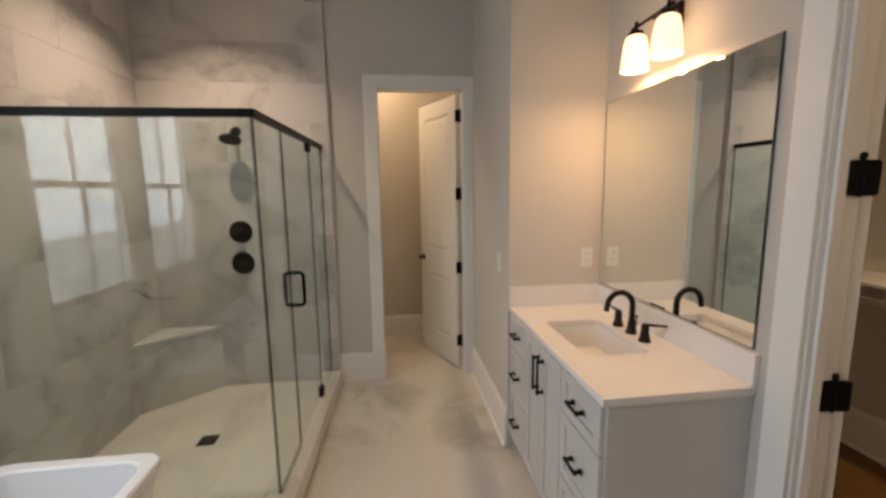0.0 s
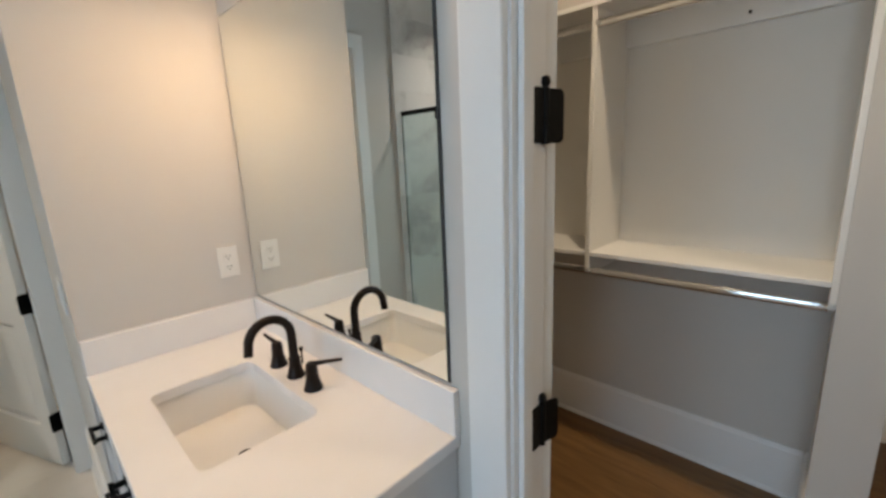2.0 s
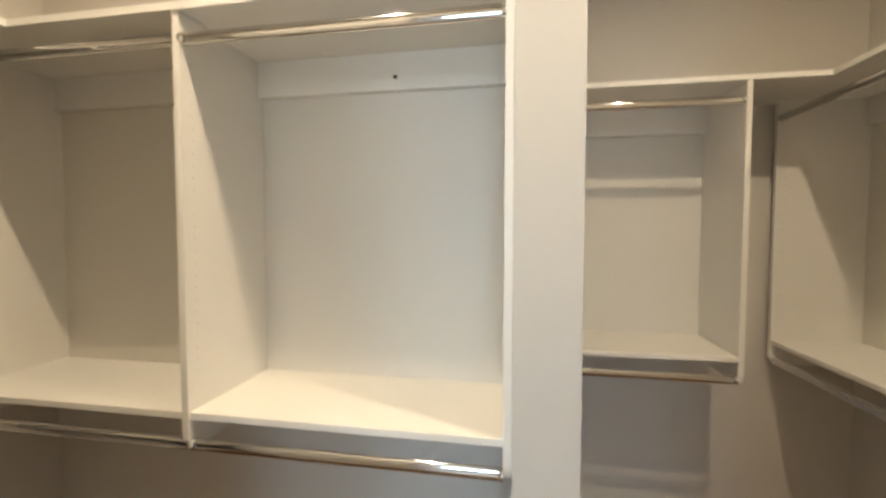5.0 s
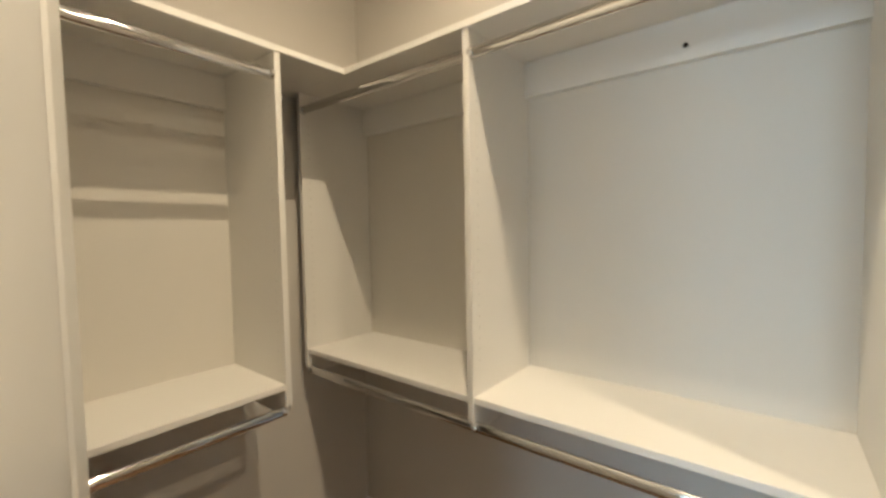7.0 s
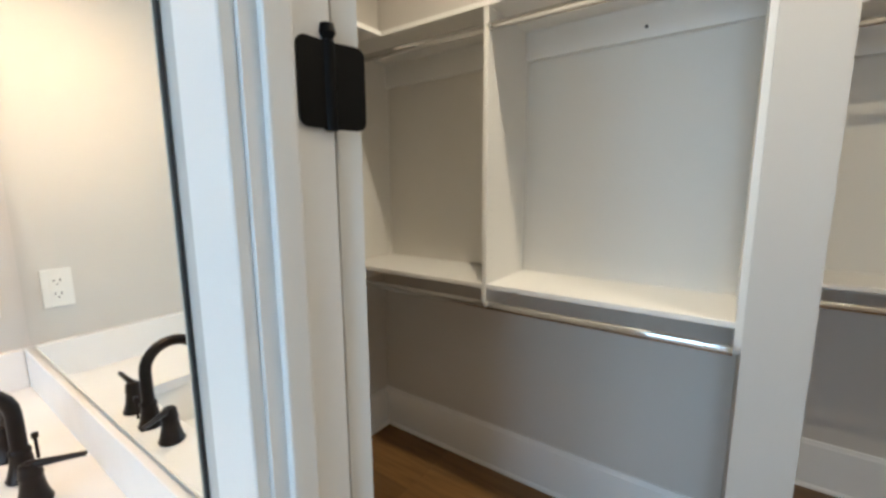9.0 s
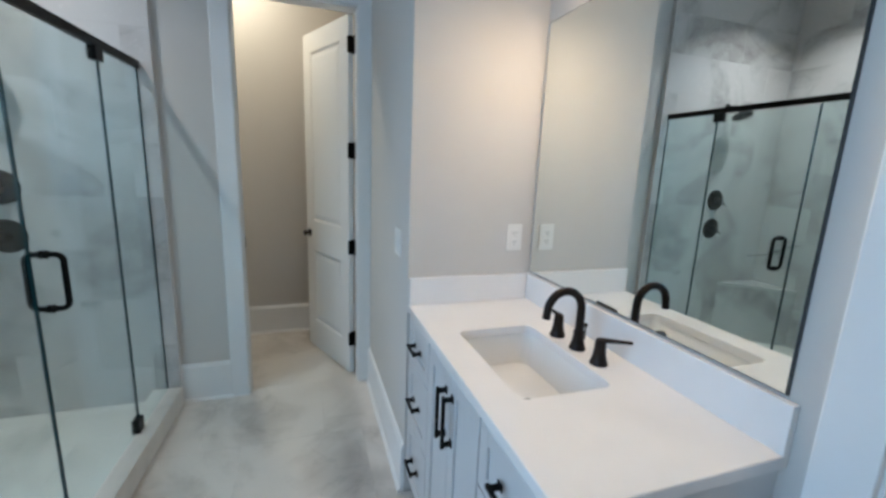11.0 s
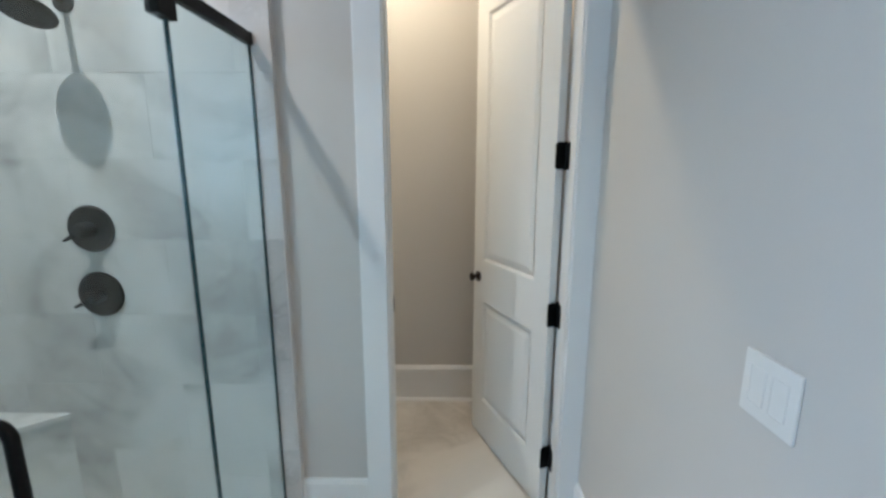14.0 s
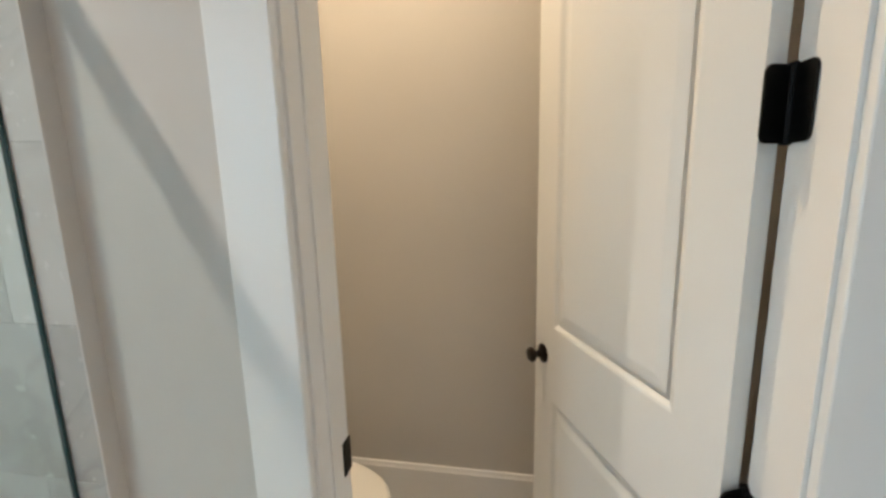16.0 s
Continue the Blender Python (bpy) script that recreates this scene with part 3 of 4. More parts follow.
HZ0, HZ1 = 1.884, 1.920


def glass_sheet(name, x0, y0, x1, y1, z0, z1, parent, edges=(0, 1)):
    """A 10 mm sheet with darker ground edges."""
    ob = part(name, box(x0, y0, z0, x1, y1, z1), GLASS, parent)
    along_x = (x1 - x0) > (y1 - y0)
    e = 0.0016
    for s in edges:
        if along_x:
            bm = box((x0 - e, x1)[s], y0, z0, (x0, x1 + e)[s], y1, z1)
        else:
            bm = box(x0, (y0 - e, y1)[s], z0, x1, (y0, y1 + e)[s], z1)
        part("glass_edge", bm, EDGE, ob, "dark green ground glass edge")
    return ob


shower = thing("shower_enclosure", "frameless clear glass shower enclosure with matte black header", "shower enclosure")
glass_sheet("front_glass", XL + 0.046, GY - 0.004, GX - 0.010, GY + 0.004, 0.114, HZ0 + 0.004, shower, (1,))
glass_sheet("corner_glass", GX - 0.004, GY - 0.002, GX + 0.004, 2.462, 0.114, HZ0 + 0.004, shower)
glass_sheet("hinge_glass", GX - 0.004, 3.063, GX + 0.004, SY - 0.005, 0.114, HZ0 + 0.004, shower, (0,))
swing = glass_sheet("glass_door", GX - 0.004, 2.470, GX + 0.004, 3.055, 0.122, HZ0 - 0.008, shower)
part("header", box(GX - 0.012, GY - 0.012, HZ0, GX + 0.012, SY, HZ1, 0.002), BLACK, shower, "matte black header bar")
part("header", box(XL + 0.031, GY - 0.012, HZ0, GX - 0.0125, GY + 0.012, HZ1, 0.002), BLACK, shower, "matte black header bar")
part("pivot_hinge", box(GX - 0.016, 3.015, HZ0 - 0.055, GX + 0.016, 3.080, HZ0, 0.003), BLACK, shower, "black pivot hinge")
part("pivot_hinge", box(GX - 0.016, 3.020, 0.114, GX + 0.016, 3.078, 0.185, 0.003), BLACK, shower, "black pivot hinge")
part("wall_seal", box(GX - 0.004, SY - 0.005, 0.114, GX + 0.004, SY - 0.0005, HZ0), EDGE, shower)
part("sill_channel", box(GX - 0.008, GY, 0.1115, GX + 0.008, 2.455, 0.120), CHROME, shower)
for s in (-1, 1):
    pts = []
    hy, z0, z1, out, r = 2.540, 0.915, 1.128, 0.052, 0.024
    pts.append((GX + s * 0.005, hy, z1 - 0.012))
    for k in range(7):
        a = radians(90 * k / 6)
        pts.append((GX + s * (out - r + r * math.sin(a)), hy, z1 - 0.012 - r + r * math.cos(a)))
    for k in range(7):
        a = radians(90 * k / 6)
        pts.append((GX + s * (out - r + r * math.cos(a)), hy, z0 + 0.012 + r - r * math.sin(a)))
    pts.append((GX + s * 0.005, hy, z0 + 0.012))
    pull = part("pull_handle", tube(pts, 0.0095), BLACK, swing, "black C-shaped pull handle", True)
    for z in (z0 + 0.012, z1 - 0.012):
        part("washer", lathe([(0, 0), (0.015, 0), (0.015, 0.005), (0.010, 0.006), (0, 0.006)], 20, "x" if s > 0 else "-x", (GX + s * 0.005, hy, z)), BLACK, pull, "", True)


for ob in (kerb, *shower.children_recursive):     # the passage side runs 2 degrees out of square
    for v in ob.data.vertices:
        v.co.x += 0.036 * (v.co.y - GY)


def valve(z, lever):
    v = thing("shower_valve", "round matte black shower valve on the tiled wall", "shower valve", pose(-0.205, SY, z), "shower valves")
    part("escutcheon", lathe([(0, 0), (0.083, 0), (0.085, 0.003), (0.082, 0.008), (0.070, 0.010), (0, 0.011)], 40, "-y"), BLACK, v, "", True)
    part("hub", lathe([(0, 0), (0.027, 0), (0.027, 0.030), (0.022, 0.048), (0.016, 0.052), (0, 0.053)], 28, "-y", (0, -0.010, 0)), BLACK, v, "", True)
    part("lever", tube([(0, -0.045, 0), (-0.03 * lever, -0.05, -0.02), (-0.06 * lever, -0.05, -0.035)], [0.008, 0.007, 0.006]), BLACK, v, "", True)


valve(1.272, 1), valve(1.030, 1)
head = thing("wall_shower", "round matte black shower head on a wall arm", "shower head", pose(-0.180, SY, 2.015))
part("flange", lathe([(0, 0), (0.034, 0), (0.034, 0.004), (0.014, 0.012), (0, 0.012)], 28, "-y"), BLACK, head, "", True)
part("arm", tube([(0, -0.008, 0), (0, -0.06, 0.004), (0, -0.085, -0.002), (0, -0.108, -0.018), (0, -0.122, -0.040)], 0.010), BLACK, head, "", True)
bm = lathe([(0, 0.045), (0.014, 0.045), (0.018, 0.03), (0.028, 0.016), (0.070, 0.008), (0.073, 0.0), (0.070, -0.006), (0, -0.006)], 40)
bmesh.ops.transform(bm, matrix=pose(0, -0.135, -0.075, -22, 0, 0), verts=bm.verts[:])
part("rose", bm, BLACK, head, "", True)
bm = bmesh.new()
for ring, count in ((0.02, 8), (0.04, 14), (0.06, 20)):
    for k in range(count):
        a = 2 * math.pi * k / count
        merge(bm, lathe([(0.0025, -0.006), (0.002, -0.009), (0, -0.009)], 6, "z", (ring * math.cos(a), ring * math.sin(a), 0)))
bmesh.ops.transform(bm, matrix=pose(0, -0.135, -0.075, -22, 0, 0), verts=bm.verts[:])
part("nozzles", bm, DARK, head)

# ---- bathtub ----
tub = thing("bathtub", "white acrylic freestanding bathtub with a flat slim rim", "bathtub", pose(0, 0, 0))
TX0, TX1, TY0, TY1, TZ = -0.53, 0.072, 0.02, 1.735, 0.60
outer = [[(x, y, z) for x, y in rounded(TX0 + i, TY0 + i, TX1 - i, TY1 - i, 0.075)] for i, z in ((0.10, 0.0), (0.095, 0.03), (0.06, 0.25), (0.022, 0.50), (0.004, 0.560), (0.0, 0.572), (0.0, 0.594), (0.005, TZ), (0.045, TZ))]
inner = [[(x, y, z) for x, y in rounded(TX0 + i, TY0 + i, TX1 - i, TY1 - i, 0.075)] for i, z in ((0.045, TZ), (0.052, 0.594), (0.075, 0.45), (0.13, 0.20), (0.17, 0.14), (0.24, 0.12))]
part("shell", loft(outer, True), ACRYLIC, tub, "", True)
part("basin", loft(inner, False, True), ACRYLIC, tub, "", True)
part("drain", lathe([(0.032, 0), (0.030, 0.004), (0.012, 0.005), (0, 0.005)], 24, "z", (-0.229, 0.9, 0.121)), CHROME, tub, "", True)

# ---- vanity ----
VX, VY0, VY1, CTZ0, CTZ1 = 1.625, 1.362, YE - 0.002, 0.862, 0.892
vanity = thing("vanity_cabinet", "pale grey shaker vanity cabinet with black pulls", "vanity")
part("carcass", box(VX + 0.022, VY0 + 0.019, 0.10, XM - 0.002, VY1, 0.70), CABINET, vanity)
part("end_panel", box(VX + 0.002, VY0, 0.0, XM - 0.002, VY0 + 0.0185, CTZ0, 0.001), CABINET, vanity)
part("toe_kick", box(VX + 0.07, VY0 + 0.019, 0.0, VX + 0.085, VY1, 0.099), CABINET, vanity)
part("face_frame", box(VX + 0.003, VY0 + 0.019, 0.10, VX + 0.0215, VY1, CTZ0), CABINET, vanity)


def shaker(name, y0, y1, z0, z1, rail=0.05):
    """A shaker front facing -x with a recessed field."""
    front = part(name, box(VX - 0.010, y0 + rail * 0.9, z0 + rail * 0.9, VX + 0.002, y1 - rail * 0.9, z1 - rail * 0.9), CABINET, vanity)
    for a, b, c, d in ((y0, y0 + rail, z0, z1), (y1 - rail, y1, z0, z1), (y0 + rail, y1 - rail, z0, z0 + rail), (y0 + rail, y1 - rail, z1 - rail, z1)):
        part("rail", box(VX - 0.018, a, c, VX + 0.002, b, d, 0.0012, 1), CABINET, front)
    return front


def bar_pull(front, y, z, length, upright):
    """A flat black bar on two square posts."""
    h = length / 2
    x = VX - 0.018
    if upright:
        boxes = [(x - 0.034, y - 0.006, z - h, x - 0.024, y + 0.006, z + h)] + [(x - 0.026, y - 0.006, z + s * (h - 0.012) - 0.006, x + 0.001, y + 0.006, z + s * (h - 0.012) + 0.006) for s in (-1, 1)]
        plates = [(x - 0.004, y - 0.010, z + s * (h - 0.012) - 0.012, x, y + 0.010, z + s * (h - 0.012) + 0.012) for s in (-1, 1)]
    else:
        boxes = [(x - 0.034, y - h, z - 0.006, x - 0.024, y + h, z + 0.006)] + [(x - 0.026, y + s * (h - 0.012) - 0.006, z - 0.006, x + 0.001, y + s * (h - 0.012) + 0.006, z + 0.006) for s in (-1, 1)]
        plates = [(x - 0.004, y + s * (h - 0.012) - 0.012, z - 0.010, x, y + s * (h - 0.012) + 0.012, z + 0.010) for s in (-1, 1)]
    bm = bmesh.new()
    for c in boxes + plates:
        box(*c, bevel=0.0012, segments=1, bm=bm)
    part("bar_pull", bm, BLACK, front, "matte black bar pull")


STACK_FAR, STACK_NEAR = (2.145, 2.428), (1.372, 1.690)
for y0, y1 in (STACK_FAR, STACK_NEAR):
    for z0, z1 in ((0.672, 0.850), (0.392, 0.664), (0.110, 0.384)):
        bar_pull(shaker("drawer_front", y0, y1, z0, z1, 0.045), (y0 + y1) / 2, (z0 + z1) / 2, 0.10, False)
mid = (1.698 + 2.137) / 2
bar_pull(shaker("cabinet_door", 1.698, mid - 0.002, 0.110, 0.850), mid - 0.028, 0.712, 0.17, True)
bar_pull(shaker("cabinet_door", mid + 0.002, 2.137, 0.110, 0.850), mid + 0.028, 0.712, 0.17, True)

SK = (1.705, 1.675, 1.985, 2.125)   # sink opening
counter = thing("countertop", "white quartz vanity countertop with backsplash", "countertop")
ring_out = rounded(1.600, VY0 - 0.014, XM - 0.001, YE - 0.001, 0.003, 6)
ring_in = rounded(*SK, 0.028, 6)


def slab(out, hole, z0, z1):
    bm = bmesh.new()
    cx, cy = sum(p[0] for p in hole) / len(hole), sum(p[1] for p in hole) / len(hole)
    eased = [(p[0] + (0.002 if p[0] < cx else -0.002), p[1] + (0.002 if p[1] < cy else -0.002)) for p in out]
    rings = [[(*p, z0) for p in hole], [(*p, z0) for p in out], [(*p, z1 - 0.002) for p in out], [(*p, z1) for p in eased], [(*p, z1) for p in hole], [(*p, z0) for p in hole]]
    made = [[bm.verts.new(p) for p in ring] for ring in rings[:-1]]
    made.append(made[0])
    for a, b in zip(made, made[1:]):
        for k in range(len(a)):
            j = (k + 1) % len(a)
            bm.faces.new((a[k], a[j], b[j], b[k]))
    bmesh.ops.recalc_face_normals(bm, faces=bm.faces[:])
    return bm


part("slab", slab(ring_out, ring_in, CTZ0 + 0.0005, CTZ1), QUARTZ, counter)
part("backsplash", box(XM - 0.021, VY0 - 0.014, CTZ1, XM - 0.001, YE - 0.002, 1.006, 0.0015, 1), QUARTZ, counter)
part("side_splash", box(1.602, YE - 0.021, CTZ1, XM - 0.0215, YE - 0.001, 1.006, 0.0015, 1), QUARTZ, counter)

sink = thing("sink", "white undermount rectangular ceramic sink", "sink")
x0, y0, x1, y1 = SK
rings = [[(x, y, z) for x, y in rounded(x0 + i, y0 + i, x1 - i, y1 - i, r)] for i, z, r in ((-0.018, 0.861, 0.035), (-0.006, 0.861, 0.03), (-0.004, 0.855, 0.03), (0.004, 0.80, 0.04), (0.012, 0.752, 0.050), (0.040, 0.738, 0.06), (0.12, 0.735, 0.015))]
part("basin", loft(rings, False, True), CERAMIC, sink, "", True)
part("sink_drain", lathe([(0.018, 0), (0.023, 0.002), (0.022, 0.004), (0.015, 0.003), (0.013, 0.007), (0.010, 0.009), (0, 0.010)], 28, "z", (1.86, 1.885, 0.735)), BRONZE, sink, "dark bronze sink drain", True)

faucet = thing("faucet", "dark bronze widespread faucet with high arc spout", "faucet", pose(2.036, 1.905, CTZ1))
BELL = [(0, 0), (0.026, 0), (0.027, 0.004), (0.024, 0.010), (0.019, 0.030), (0.0165, 0.052), (0.018, 0.056), (0.0165, 0.062)]
part("base", lathe(BELL + [(0.013, 0.066), (0, 0.066)], 28), BRONZE, faucet, "", True)
arc = [(0, 0, 0.05), (0, 0, 0.10)] + [(-0.062 + 0.062 * math.cos(radians(a)), 0, 0.135 + 0.062 * math.sin(radians(a))) for a in range(0, 181, 15)] + [(-0.127, 0, 0.112)]
part("spout", tube(arc, [0.0135] * 2 + [0.0130] * 12 + [0.0120, 0.0125], 18), BRONZE, faucet, "", True)
part("lift_rod", merge(tube([(0.024, 0, 0.03), (0.024, 0, 0.075)], 0.003, 8), lathe([(0, 0), (0.006, 0), (0.006, 0.010), (0, 0.012)], 14, "z", (0.024, 0, 0.074))), BRONZE, faucet, "", True)
for s in (-1, 1):
    at = Matrix.Translation((-0.003, s * 0.108, 0))
    bm = lathe(BELL + [(0.0155, 0.075), (0.011, 0.080), (0, 0.080)], 28, "z", at.translation)
    valve_body = part("valve_body", bm, BRONZE, faucet, "", True)
    dx, dy = (0.80, -0.60) if s < 0 else (0.0, 1.0)
    path = [(-0.003 + dx * r, s * 0.108 + dy * r, z) for r, z in ((-0.008, 0.072), (0.0, 0.075), (0.042, 0.078), (0.086, 0.080))]
    part("lever", tube(path, [0.007, 0.0085, 0.006, 0.005]), BRONZE, valve_body, "", True)

mirror = thing("mirror", "large frameless wall mirror with dark polished edge", "mirror")
part("backing", box(XM - 0.005, 1.372, 1.014, XM - 0.001, 2.420, 2.032), DARK, mirror)
part("glass", box(XM - 0.0085, 1.376, 1.018, XM - 0.0052, 2.416, 2.028), SILVER, mirror)

lamp = thing("vanity_light", "dark bronze bar light with two lit frosted glass shades", "wall lamp", pose(XM, 1.90, 2.272))
part("backplate", box(-0.020, -0.06, -0.080, -0.001, 0.06, 0.045, 0.004), BRONZE, lamp)
part("stem", tube([(-0.018, 0, 0.0), (-0.105, 0, 0.0)], 0.009), BRONZE, lamp, "", True)
part("bar", tube([(-0.105, -0.14, 0.0), (-0.105, 0.14, 0.0)], 0.0075), BRONZE, lamp, "", True)
for dy in (-0.11, 0.11):
    cup = part("socket_cup", lathe([(0, 0.022), (0.006, 0.022), (0.009, 0.012), (0.009, -0.012), (0.030, -0.020), (0.034, -0.034), (0.030, -0.040), (0, -0.040)], 24, "z", (-0.105, dy, 0)), BRONZE, lamp, "", True)
    shade = part("shade", lathe([(0.028, -0.034), (0.042, -0.045), (0.050, -0.075), (0.056, -0.135), (0.060, -0.185), (0.0575, -0.186), (0.053, -0.135), (0.047, -0.077), (0.039, -0.048), (0.027, -0.038)], 32, "z", (-0.105, dy, 0)), OPAL, lamp, "lit frosted glass shade", True)
    shade.visible_shadow = False


def outlet(name, label, category, m, kind):
    """A wall plate facing local -y."""
    p = thing(name, label, category, m)
    w = 0.0725 if kind == "outlet" else 0.116
    part("plate", box(-w / 2, -0.006, -0.058, w / 2, -0.0005, 0.058, 0.0025), PLASTIC, p)
    if kind == "outlet":
        for z in (-0.020, 0.020):
            face = part("socket", box(-0.017, -0.0085, z - 0.0145, 0.017, -0.0055, z + 0.0145, 0.002), PLASTIC, p)
            for x, h in ((-0.007, 0.009), (0.007, 0.007)):
                part("slot", box(x - 0.0013, -0.0089, z - h / 2 + 0.003, x + 0.0013, -0.0084, z + h / 2 + 0.003), DARK, face)
            part("ground_hole", lathe([(0, 0), (0.0024, 0), (0.0024, 0.0004), (0, 0.0004)], 10, "-y", (0, -0.0085, z - 0.008)), DARK, face)
    else:
        for x in (-0.023, 0.023):
            part("rocker", box(x - 0.0165, -0.0068, -0.033, x + 0.0165, -0.0055, 0.033, 0.002), PLASTIC, p)


outlet("outlet", "white duplex outlet on the wall above the vanity", "outlet", pose(2.066, YE, 1.166), "outlet")
outlet("light_switch", "white double rocker light switch on the passage wall", "light switch", pose(1.6, 2.637, 1.118, 0, 0, -90), "switch")

# ---- toilet ----
toilet = thing("toilet", "white ceramic toilet with closed lid", "toilet", pose(0.0, 4.05, 0))


def oval(cx, rx0, rx1, ry, z, n=28):
    return [(cx + (rx1 if math.cos(a) > 0 else rx0) * math.cos(a), ry * math.sin(a), z) for a in [2 * math.pi * k / n for k in range(n)]]


part("bowl", loft([oval(0.40, 0.16, 0.16, 0.11, 0.0), oval(0.40, 0.16, 0.15, 0.10, 0.06), oval(0.43, 0.17, 0.20, 0.12, 0.22), oval(0.47, 0.22, 0.27, 0.175, 0.36), oval(0.475, 0.23, 0.28, 0.182, 0.395)], True, True), CERAMIC, toilet, "", True)
part("pedestal", box(0.05, -0.11, 0.0, 0.34, 0.11, 0.385, 0.03, 3), CERAMIC, toilet, "", True)
part("seat", loft([oval(0.475, 0.22, 0.285, 0.186, 0.396), oval(0.475, 0.222, 0.287, 0.188, 0.404), oval(0.475, 0.22, 0.285, 0.186, 0.414)], True, True), PLASTIC, toilet, "", True)
part("lid", loft([oval(0.475, 0.22, 0.285, 0.186, 0.416), oval(0.475, 0.222, 0.287, 0.188, 0.424), oval(0.475, 0.215, 0.278, 0.18, 0.434), oval(0.475, 0.15, 0.2, 0.12, 0.440)], True, True), PLASTIC, toilet, "", True)
part("tank", box(0.02, -0.20, 0.386, 0.215, 0.20, 0.745, 0.02, 3), CERAMIC, toilet, "", True)
part("tank_lid", box(0.015, -0.208, 0.746, 0.225, 0.208, 0.782, 0.008, 2), CERAMIC, toilet, "", True)
part("flush_lever", tube([(0.215, 0.15, 0.70), (0.232, 0.15, 0.70), (0.236, 0.09, 0.695)], 0.006, 10), CHROME, toilet, "chrome flush lever", True)

# ---- closet shelving ----
TOP, LOW, TH, DEPTH = 2.119, 1.074, 0.019, 0.354


def bay(name, m, width, left_panel, right_panel, screw=False, cleat=True):
    """Double-hang bay: local x along the wall from 0 to width, back at y = 0, front at y = -DEPTH."""
    unit = thing(name, "white melamine double-hang closet bay with chrome rods", "closet shelving", m, "closet bays")
    x0, x1 = (TH if left_panel else 0), (width - TH if right_panel else width)
    for side, there in ((0, left_panel), (width - TH, right_panel)):
        if not there:
            continue
        z0 = LOW - 0.105
        outline = [(0, z0 + 0.0), (-DEPTH + 0.045, z0)] + [(-DEPTH + 0.045 - 0.045 * math.sin(radians(a)), z0 + 0.045 - 0.045 * math.cos(radians(a))) for a in range(15, 91, 15)] + [(-DEPTH, TOP - TH), (0, TOP - TH)]
        bm = bmesh.new()
        lo = [bm.verts.new((side, y, z)) for y, z in outline]
        hi = [bm.verts.new((side + TH, y, z)) for y, z in outline]
        skin(bm, lo, hi)
        panel = part("side_panel", bm, MELAMINE, unit)
        bm = bmesh.new()
        face = side + TH + 0.0004 if side == 0 else side - 0.0004
        for k in range(26):
            merge(bm, lathe([(0, 0), (0.0026, 0)], 8, "x" if side == 0 else "-x", (face, -DEPTH + 0.037, LOW + 0.10 + k * 0.032)))
        tagged(part("pin_holes", bm, GROUT, panel), "", "", "", "stuff")
    part("lower_shelf", box(x0, -DEPTH + 0.004, LOW - TH, x1, 0, LOW, 0.001, 1), MELAMINE, unit)
    part("back_panel", box(x0, -0.006, LOW + 0.0005, x1, 0, TOP - TH - (0.1155 if cleat else 0.001)), BACKING, unit)
    if cleat:
        part("upper_cleat", box(x0, -0.030, TOP - TH - 0.115, x1, 0, TOP - TH - 0.001), MELAMINE, unit)
        part("lower_cleat", box(x0, -0.019, LOW - TH - 0.075, x1, 0, LOW - TH - 0.001), MELAMINE, unit)
        if screw:
            part("screw_cap", lathe([(0, 0), (0.0062, 0), (0.0062, 0.0015), (0.003, 0.003), (0, 0.002)], 16, "-y", (x0 + (x1 - x0) * 0.575, -0.030, TOP - 0.095)), BRONZE, unit, "dark screw cap", True)
    for z in (TOP - TH - 0.066, LOW - TH - 0.070):
        rod = part("rod", rod_shape(x0 + 0.002, x1 - 0.002, -DEPTH + 0.014, z), CHROME, unit, "oval chrome hanging rod", True)
        for x, ax in ((x0, "x"), (x1, "-x")):
            part("rod_cup", lathe([(0.0, 0), (0.017, 0), (0.017, 0.003), (0.013, 0.010), (0, 0.010)], 18, ax, (x, -DEPTH + 0.014, z)), CHROME, rod, "", True)
    return unit


def rod_shape(x0, x1, y, z):
    bm = bmesh.new()
    n = 16
    a = [bm.verts.new((x0, y + 0.0085 * math.cos(2 * math.pi * k / n), z + 0.0165 * math.sin(2 * math.pi * k / n))) for k in range(n)]
    b = [bm.verts.new((x1, y + 0.0085 * math.cos(2 * math.pi * k / n), z + 0.0165 * math.sin(2 * math.pi * k / n))) for k in range(n)]
    skin(bm, a, b)
    return bm


BX, CX, DY, AY = XB - 0.0005, XD - 0.0005, YS + 0.0005, YC - 0.0005
east = lambda y: pose(BX, y, 0, 0, 0, -90)      # local x runs towards -y, front towards -x
bay("closet_bay", east(2.410), 2.410 - 1.575, True, False)
bay("closet_bay", east(1.594), 1.594 - 0.7455, True, True, True)
bay("closet_bay", pose(2.42, AY, 0), 3.068 - 2.42, True, True)
bay("closet_bay", pose(CX, 0.578, 0, 0, 0, -90), 0.578 + 0.110, False, True)
bay("closet_bay", pose(4.405, DY, 0, 0, 0, 180), 4.405 - 3.45, True, True)


def top_shelf(name, x0, y0, x1, y1):
    ob = thing(name, "long white melamine top shelf above the hanging bays", "shelf", None, "closet top shelves")
    part("board", box(x0, y0, TOP - TH, x1, y1, TOP, 0.001, 1), MELAMINE, ob)
    return ob


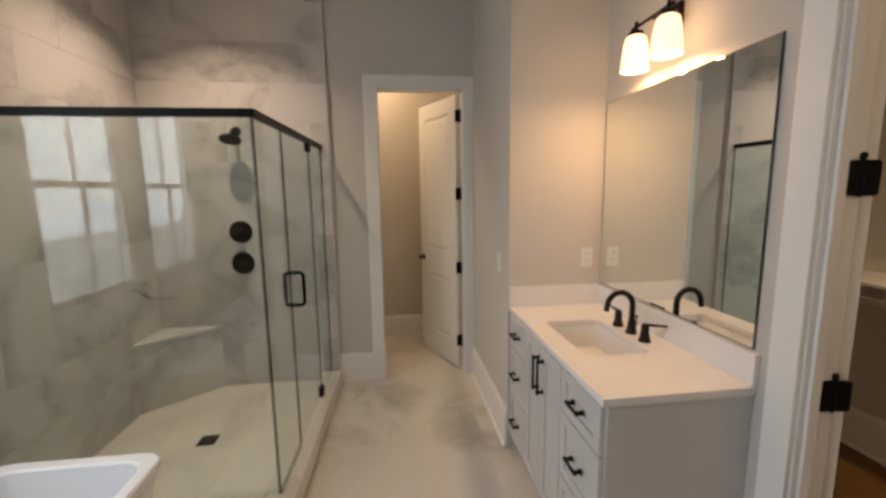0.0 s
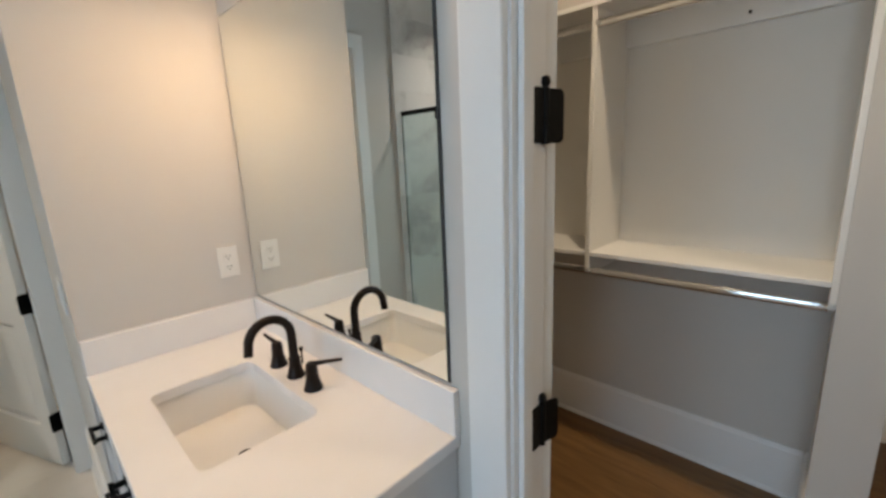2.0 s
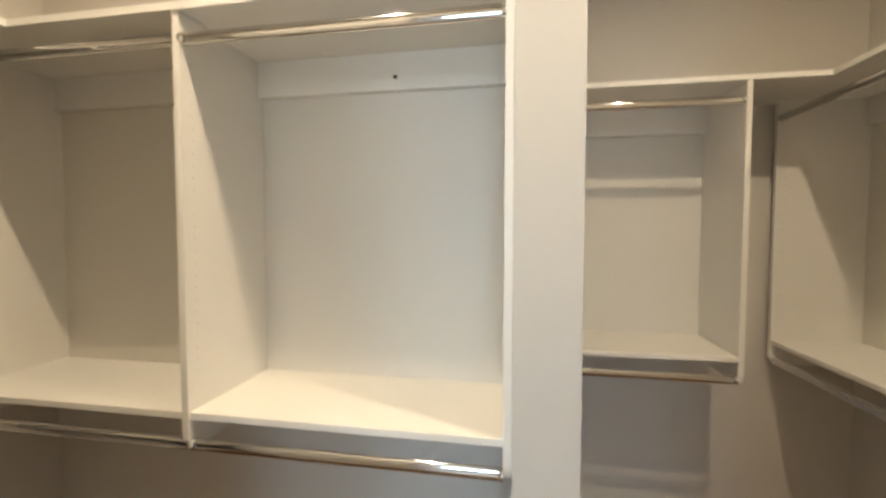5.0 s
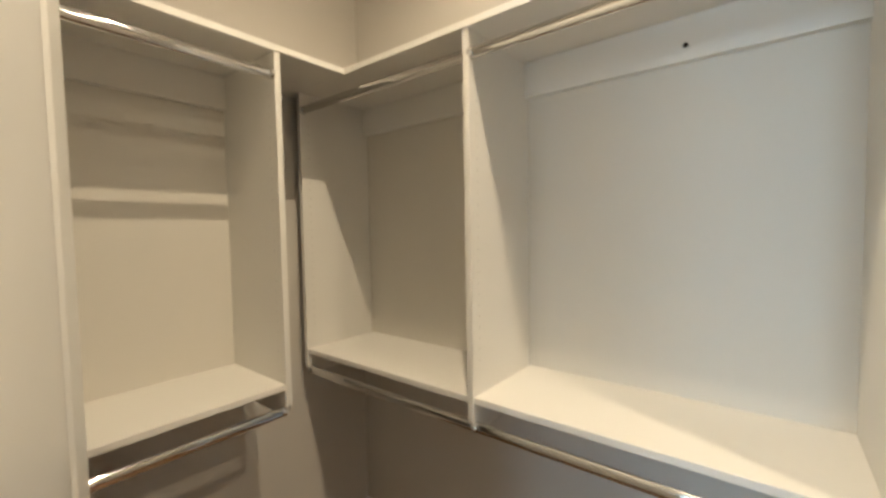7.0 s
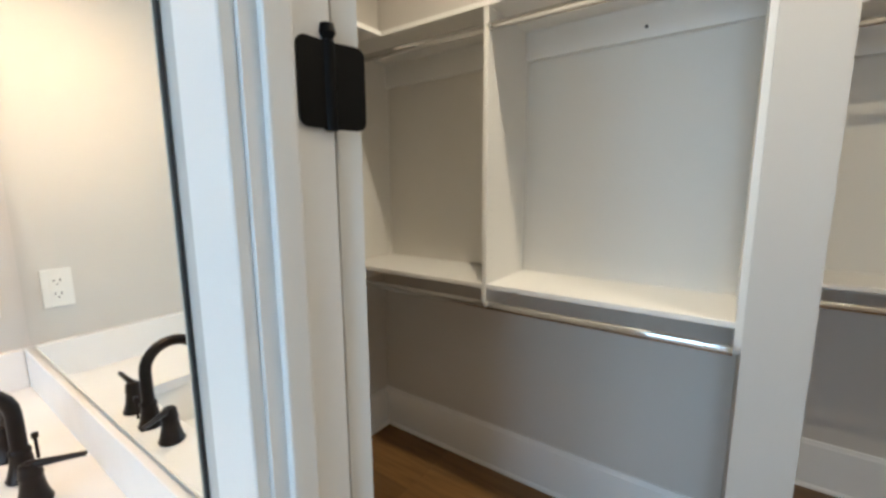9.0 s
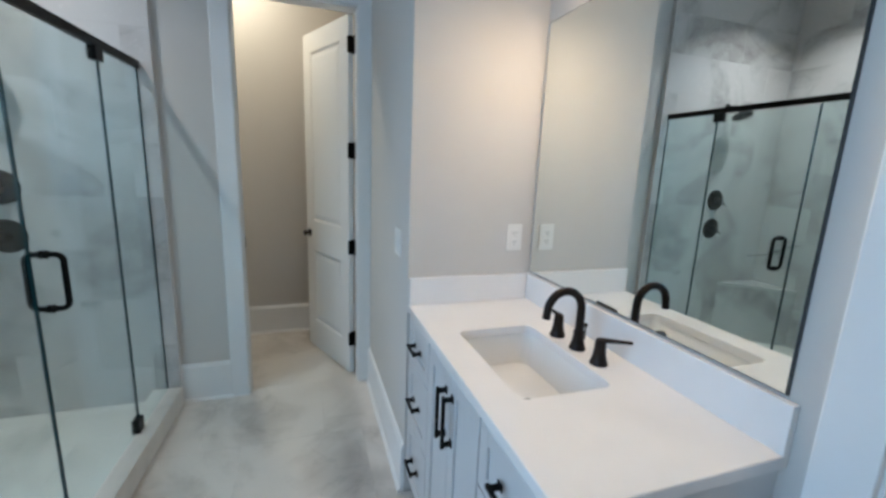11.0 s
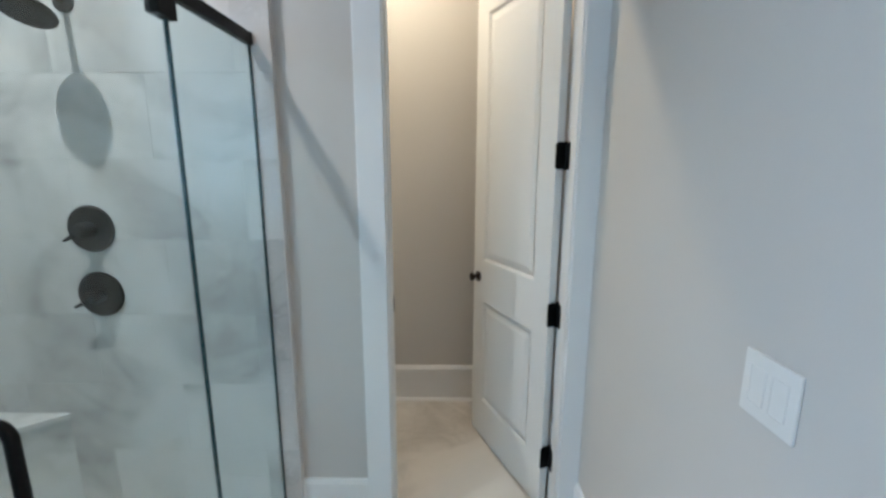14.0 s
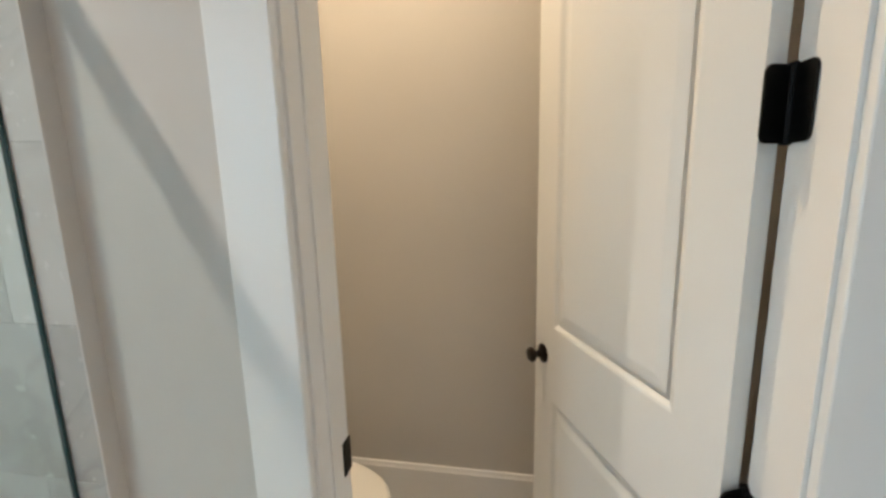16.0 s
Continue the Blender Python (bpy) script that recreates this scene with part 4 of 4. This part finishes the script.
EB, FX, FY, GX2 = 0.0012, BX - DEPTH - 0.004, AY - DEPTH - 0.004, CX - DEPTH - 0.004
shelf = top_shelf("top_shelf", FX, 0.7455, BX, AY)
part("edge_band", box(FX - EB, 0.7455, TOP - TH, FX, FY - EB, TOP), EDGING, shelf, "white front edge band")
shelf = top_shelf("top_shelf", 2.42, FY, FX - 0.001, AY)
part("edge_band", box(2.42, FY - EB, TOP - TH, FX - 0.001, FY, TOP), EDGING, shelf, "white front edge band")
shelf = top_shelf("top_shelf", GX2, DY, CX, 0.578)
part("edge_band", box(GX2 - EB, DY + DEPTH + 0.006, TOP - TH, GX2, 0.578, TOP), EDGING, shelf, "white front edge band")
shelf = top_shelf("top_shelf", 3.45, DY, GX2 - 0.001, DY + DEPTH + 0.004)
part("edge_band", box(3.45, DY + DEPTH + 0.004, TOP - TH, GX2 - 0.001, DY + DEPTH + 0.004 + EB, TOP), EDGING, shelf, "white front edge band")


def downlight(x, y, z=CEIL):
    d = thing("downlight", "round white recessed ceiling light, lit", "ceiling light", pose(x, y, z), "recessed lights")
    part("ring", lathe([(0.075, 0), (0.092, -0.001), (0.094, -0.004), (0.086, -0.008), (0.075, -0.009)], 32), TRIM, d, "", True)
    part("lens", lathe([(0.075, -0.004), (0, -0.004)], 32), LAMP, d)


for x, y in ((-0.215, 2.80), (2.94, 1.30), (3.00, 0.03), (0.72, 4.14)):
    downlight(x, y)

# ---- tiles and planks ----
def tile_mesh(name, w, h, t, material, ease=0.0006):
    """A slab of w by h, its face at z = t, with eased edges."""
    bm = bmesh.new()
    rings = [[bm.verts.new(p) for p in ((i, i, z), (w - i, i, z), (w - i, h - i, z), (i, h - i, z))] for i, z in ((0, 0), (0, t - ease), (ease, t))]
    for a, b in zip(rings, rings[1:]):
        for k in range(4):
            j = (k + 1) % 4
            bm.faces.new((a[k], a[j], b[j], b[k]))
    bm.faces.new(rings[-1])
    return mesh_of(name, bm, material)


shared = {}


def lay(name, parent, frame_m, x0, y0, x1, y1, w, h, t, gap, offset, material, start=(0.0, 0.0), uneven=0.0):
    """Covers a rectangle of a plane (frame_m: its local x, y and outward z) with pieces, cut at the borders."""
    rnd = random.Random(5)
    row, y = 0, y0 - start[1]
    while y < y1:
        x = x0 - start[0] - (row * offset % 1.0) * w
        while x < x1:
            a, b, c, d = max(x, x0), max(y, y0), min(x + w, x1), min(y + h, y1)
            if c - a > 0.02 and d - b > 0.02:
                size = (name, round(c - a - gap, 4), round(d - b - gap, 4), material.name)
                if size not in shared:
                    shared[size] = tile_mesh(name, size[1], size[2], t, material)
                piece(name, shared[size], parent, frame_m @ pose(a + gap / 2, b + gap / 2, rnd.uniform(-uneven, uneven)))
            x += w
        y += h
        row += 1


FLAT = pose(0, 0, -0.0045)
lay("tile", floor_bath, FLAT, XL, -1.6, XM, 1.99, 0.61, 1.22, 0.0045, 0.0008, 0.33, FLOORTILE, (0.2, 0.55))
lay("tile", floor_bath, FLAT, 0.458, 1.99, 1.6, YN + 0.06, 0.61, 1.22, 0.0045, 0.0008, 0.33, FLOORTILE, (0.2, 0.25))
lay("tile", floor_bath, FLAT, 1.6, 1.99, XM, YE, 0.61, 1.22, 0.0045, 0.0008, 0.33, FLOORTILE, (0.2, 0.25))
lay("tile", floor_bath, FLAT, 0.0, 3.55, 1.6, 4.49, 0.61, 1.22, 0.0045, 0.0008, 0.33, FLOORTILE, (0.35, 0.1))
lay("tile", pan, pose(0, 0, PAN - 0.005), XL + 0.043, 2.14, 0.305, SY, 0.30, 0.60, 0.005, 0.0014, 0.5, PANTILE, (0.1, 0.2))
wall_tiles = solid("shower_wall_north", box(XL + 0.045, SY + 0.0115, 0.0, SX - 0.0052, SY + 0.0118, CEIL), GROUT, "grey veined large porcelain wall tiles in the shower", "wall")
lay("tile", wall_tiles, Matrix(((1, 0, 0, 0), (0, 0, -1, SY + 0.0115), (0, 1, 0, 0), (0, 0, 0, 1))), XL + 0.043, PAN, SX - 0.0052, CEIL, 0.61, 0.282, 0.0115, 0.0005, 0.5, WALLTILE, (0.33, 0.221))
wall_tiles_w = solid("shower_wall_west", box(XL + 0.0312, 1.99, 0.0, XL + 0.0315, SY, CEIL), GROUT, "grey veined large porcelain wall tiles in the shower", "wall")
lay("tile", wall_tiles_w, Matrix(((0, 0, 1, XL + 0.0315), (1, 0, 0, 0), (0, 1, 0, 0), (0, 0, 0, 1))), 1.99, PAN, SY, CEIL, 0.61, 0.282, 0.0115, 0.0005, 0.5, WALLTILE, (0.1, 0.221))
lay("plank", floor_closet, FLAT, XC - 0.06, YS, XD, YC, 0.18, 1.5, 0.0045, 0.0012, 0.37, OAK, (0.05, 0.3), 0.0002)

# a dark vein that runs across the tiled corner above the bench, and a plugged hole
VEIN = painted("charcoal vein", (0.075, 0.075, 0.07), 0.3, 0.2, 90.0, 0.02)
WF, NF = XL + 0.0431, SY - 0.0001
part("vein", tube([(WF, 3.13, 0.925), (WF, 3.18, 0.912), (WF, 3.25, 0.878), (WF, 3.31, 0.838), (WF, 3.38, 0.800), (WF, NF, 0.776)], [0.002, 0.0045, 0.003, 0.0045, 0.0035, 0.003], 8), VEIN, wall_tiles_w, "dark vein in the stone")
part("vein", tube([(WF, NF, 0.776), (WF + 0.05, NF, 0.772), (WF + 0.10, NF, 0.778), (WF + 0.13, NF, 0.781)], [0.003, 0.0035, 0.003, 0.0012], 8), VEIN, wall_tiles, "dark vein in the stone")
part("plug", lathe([(0, 0), (0.008, 0), (0.008, 0.0012), (0, 0.002)], 14, "-y", (-0.786, SY, 1.42)), DARK, wall_tiles, "small dark plug", True)
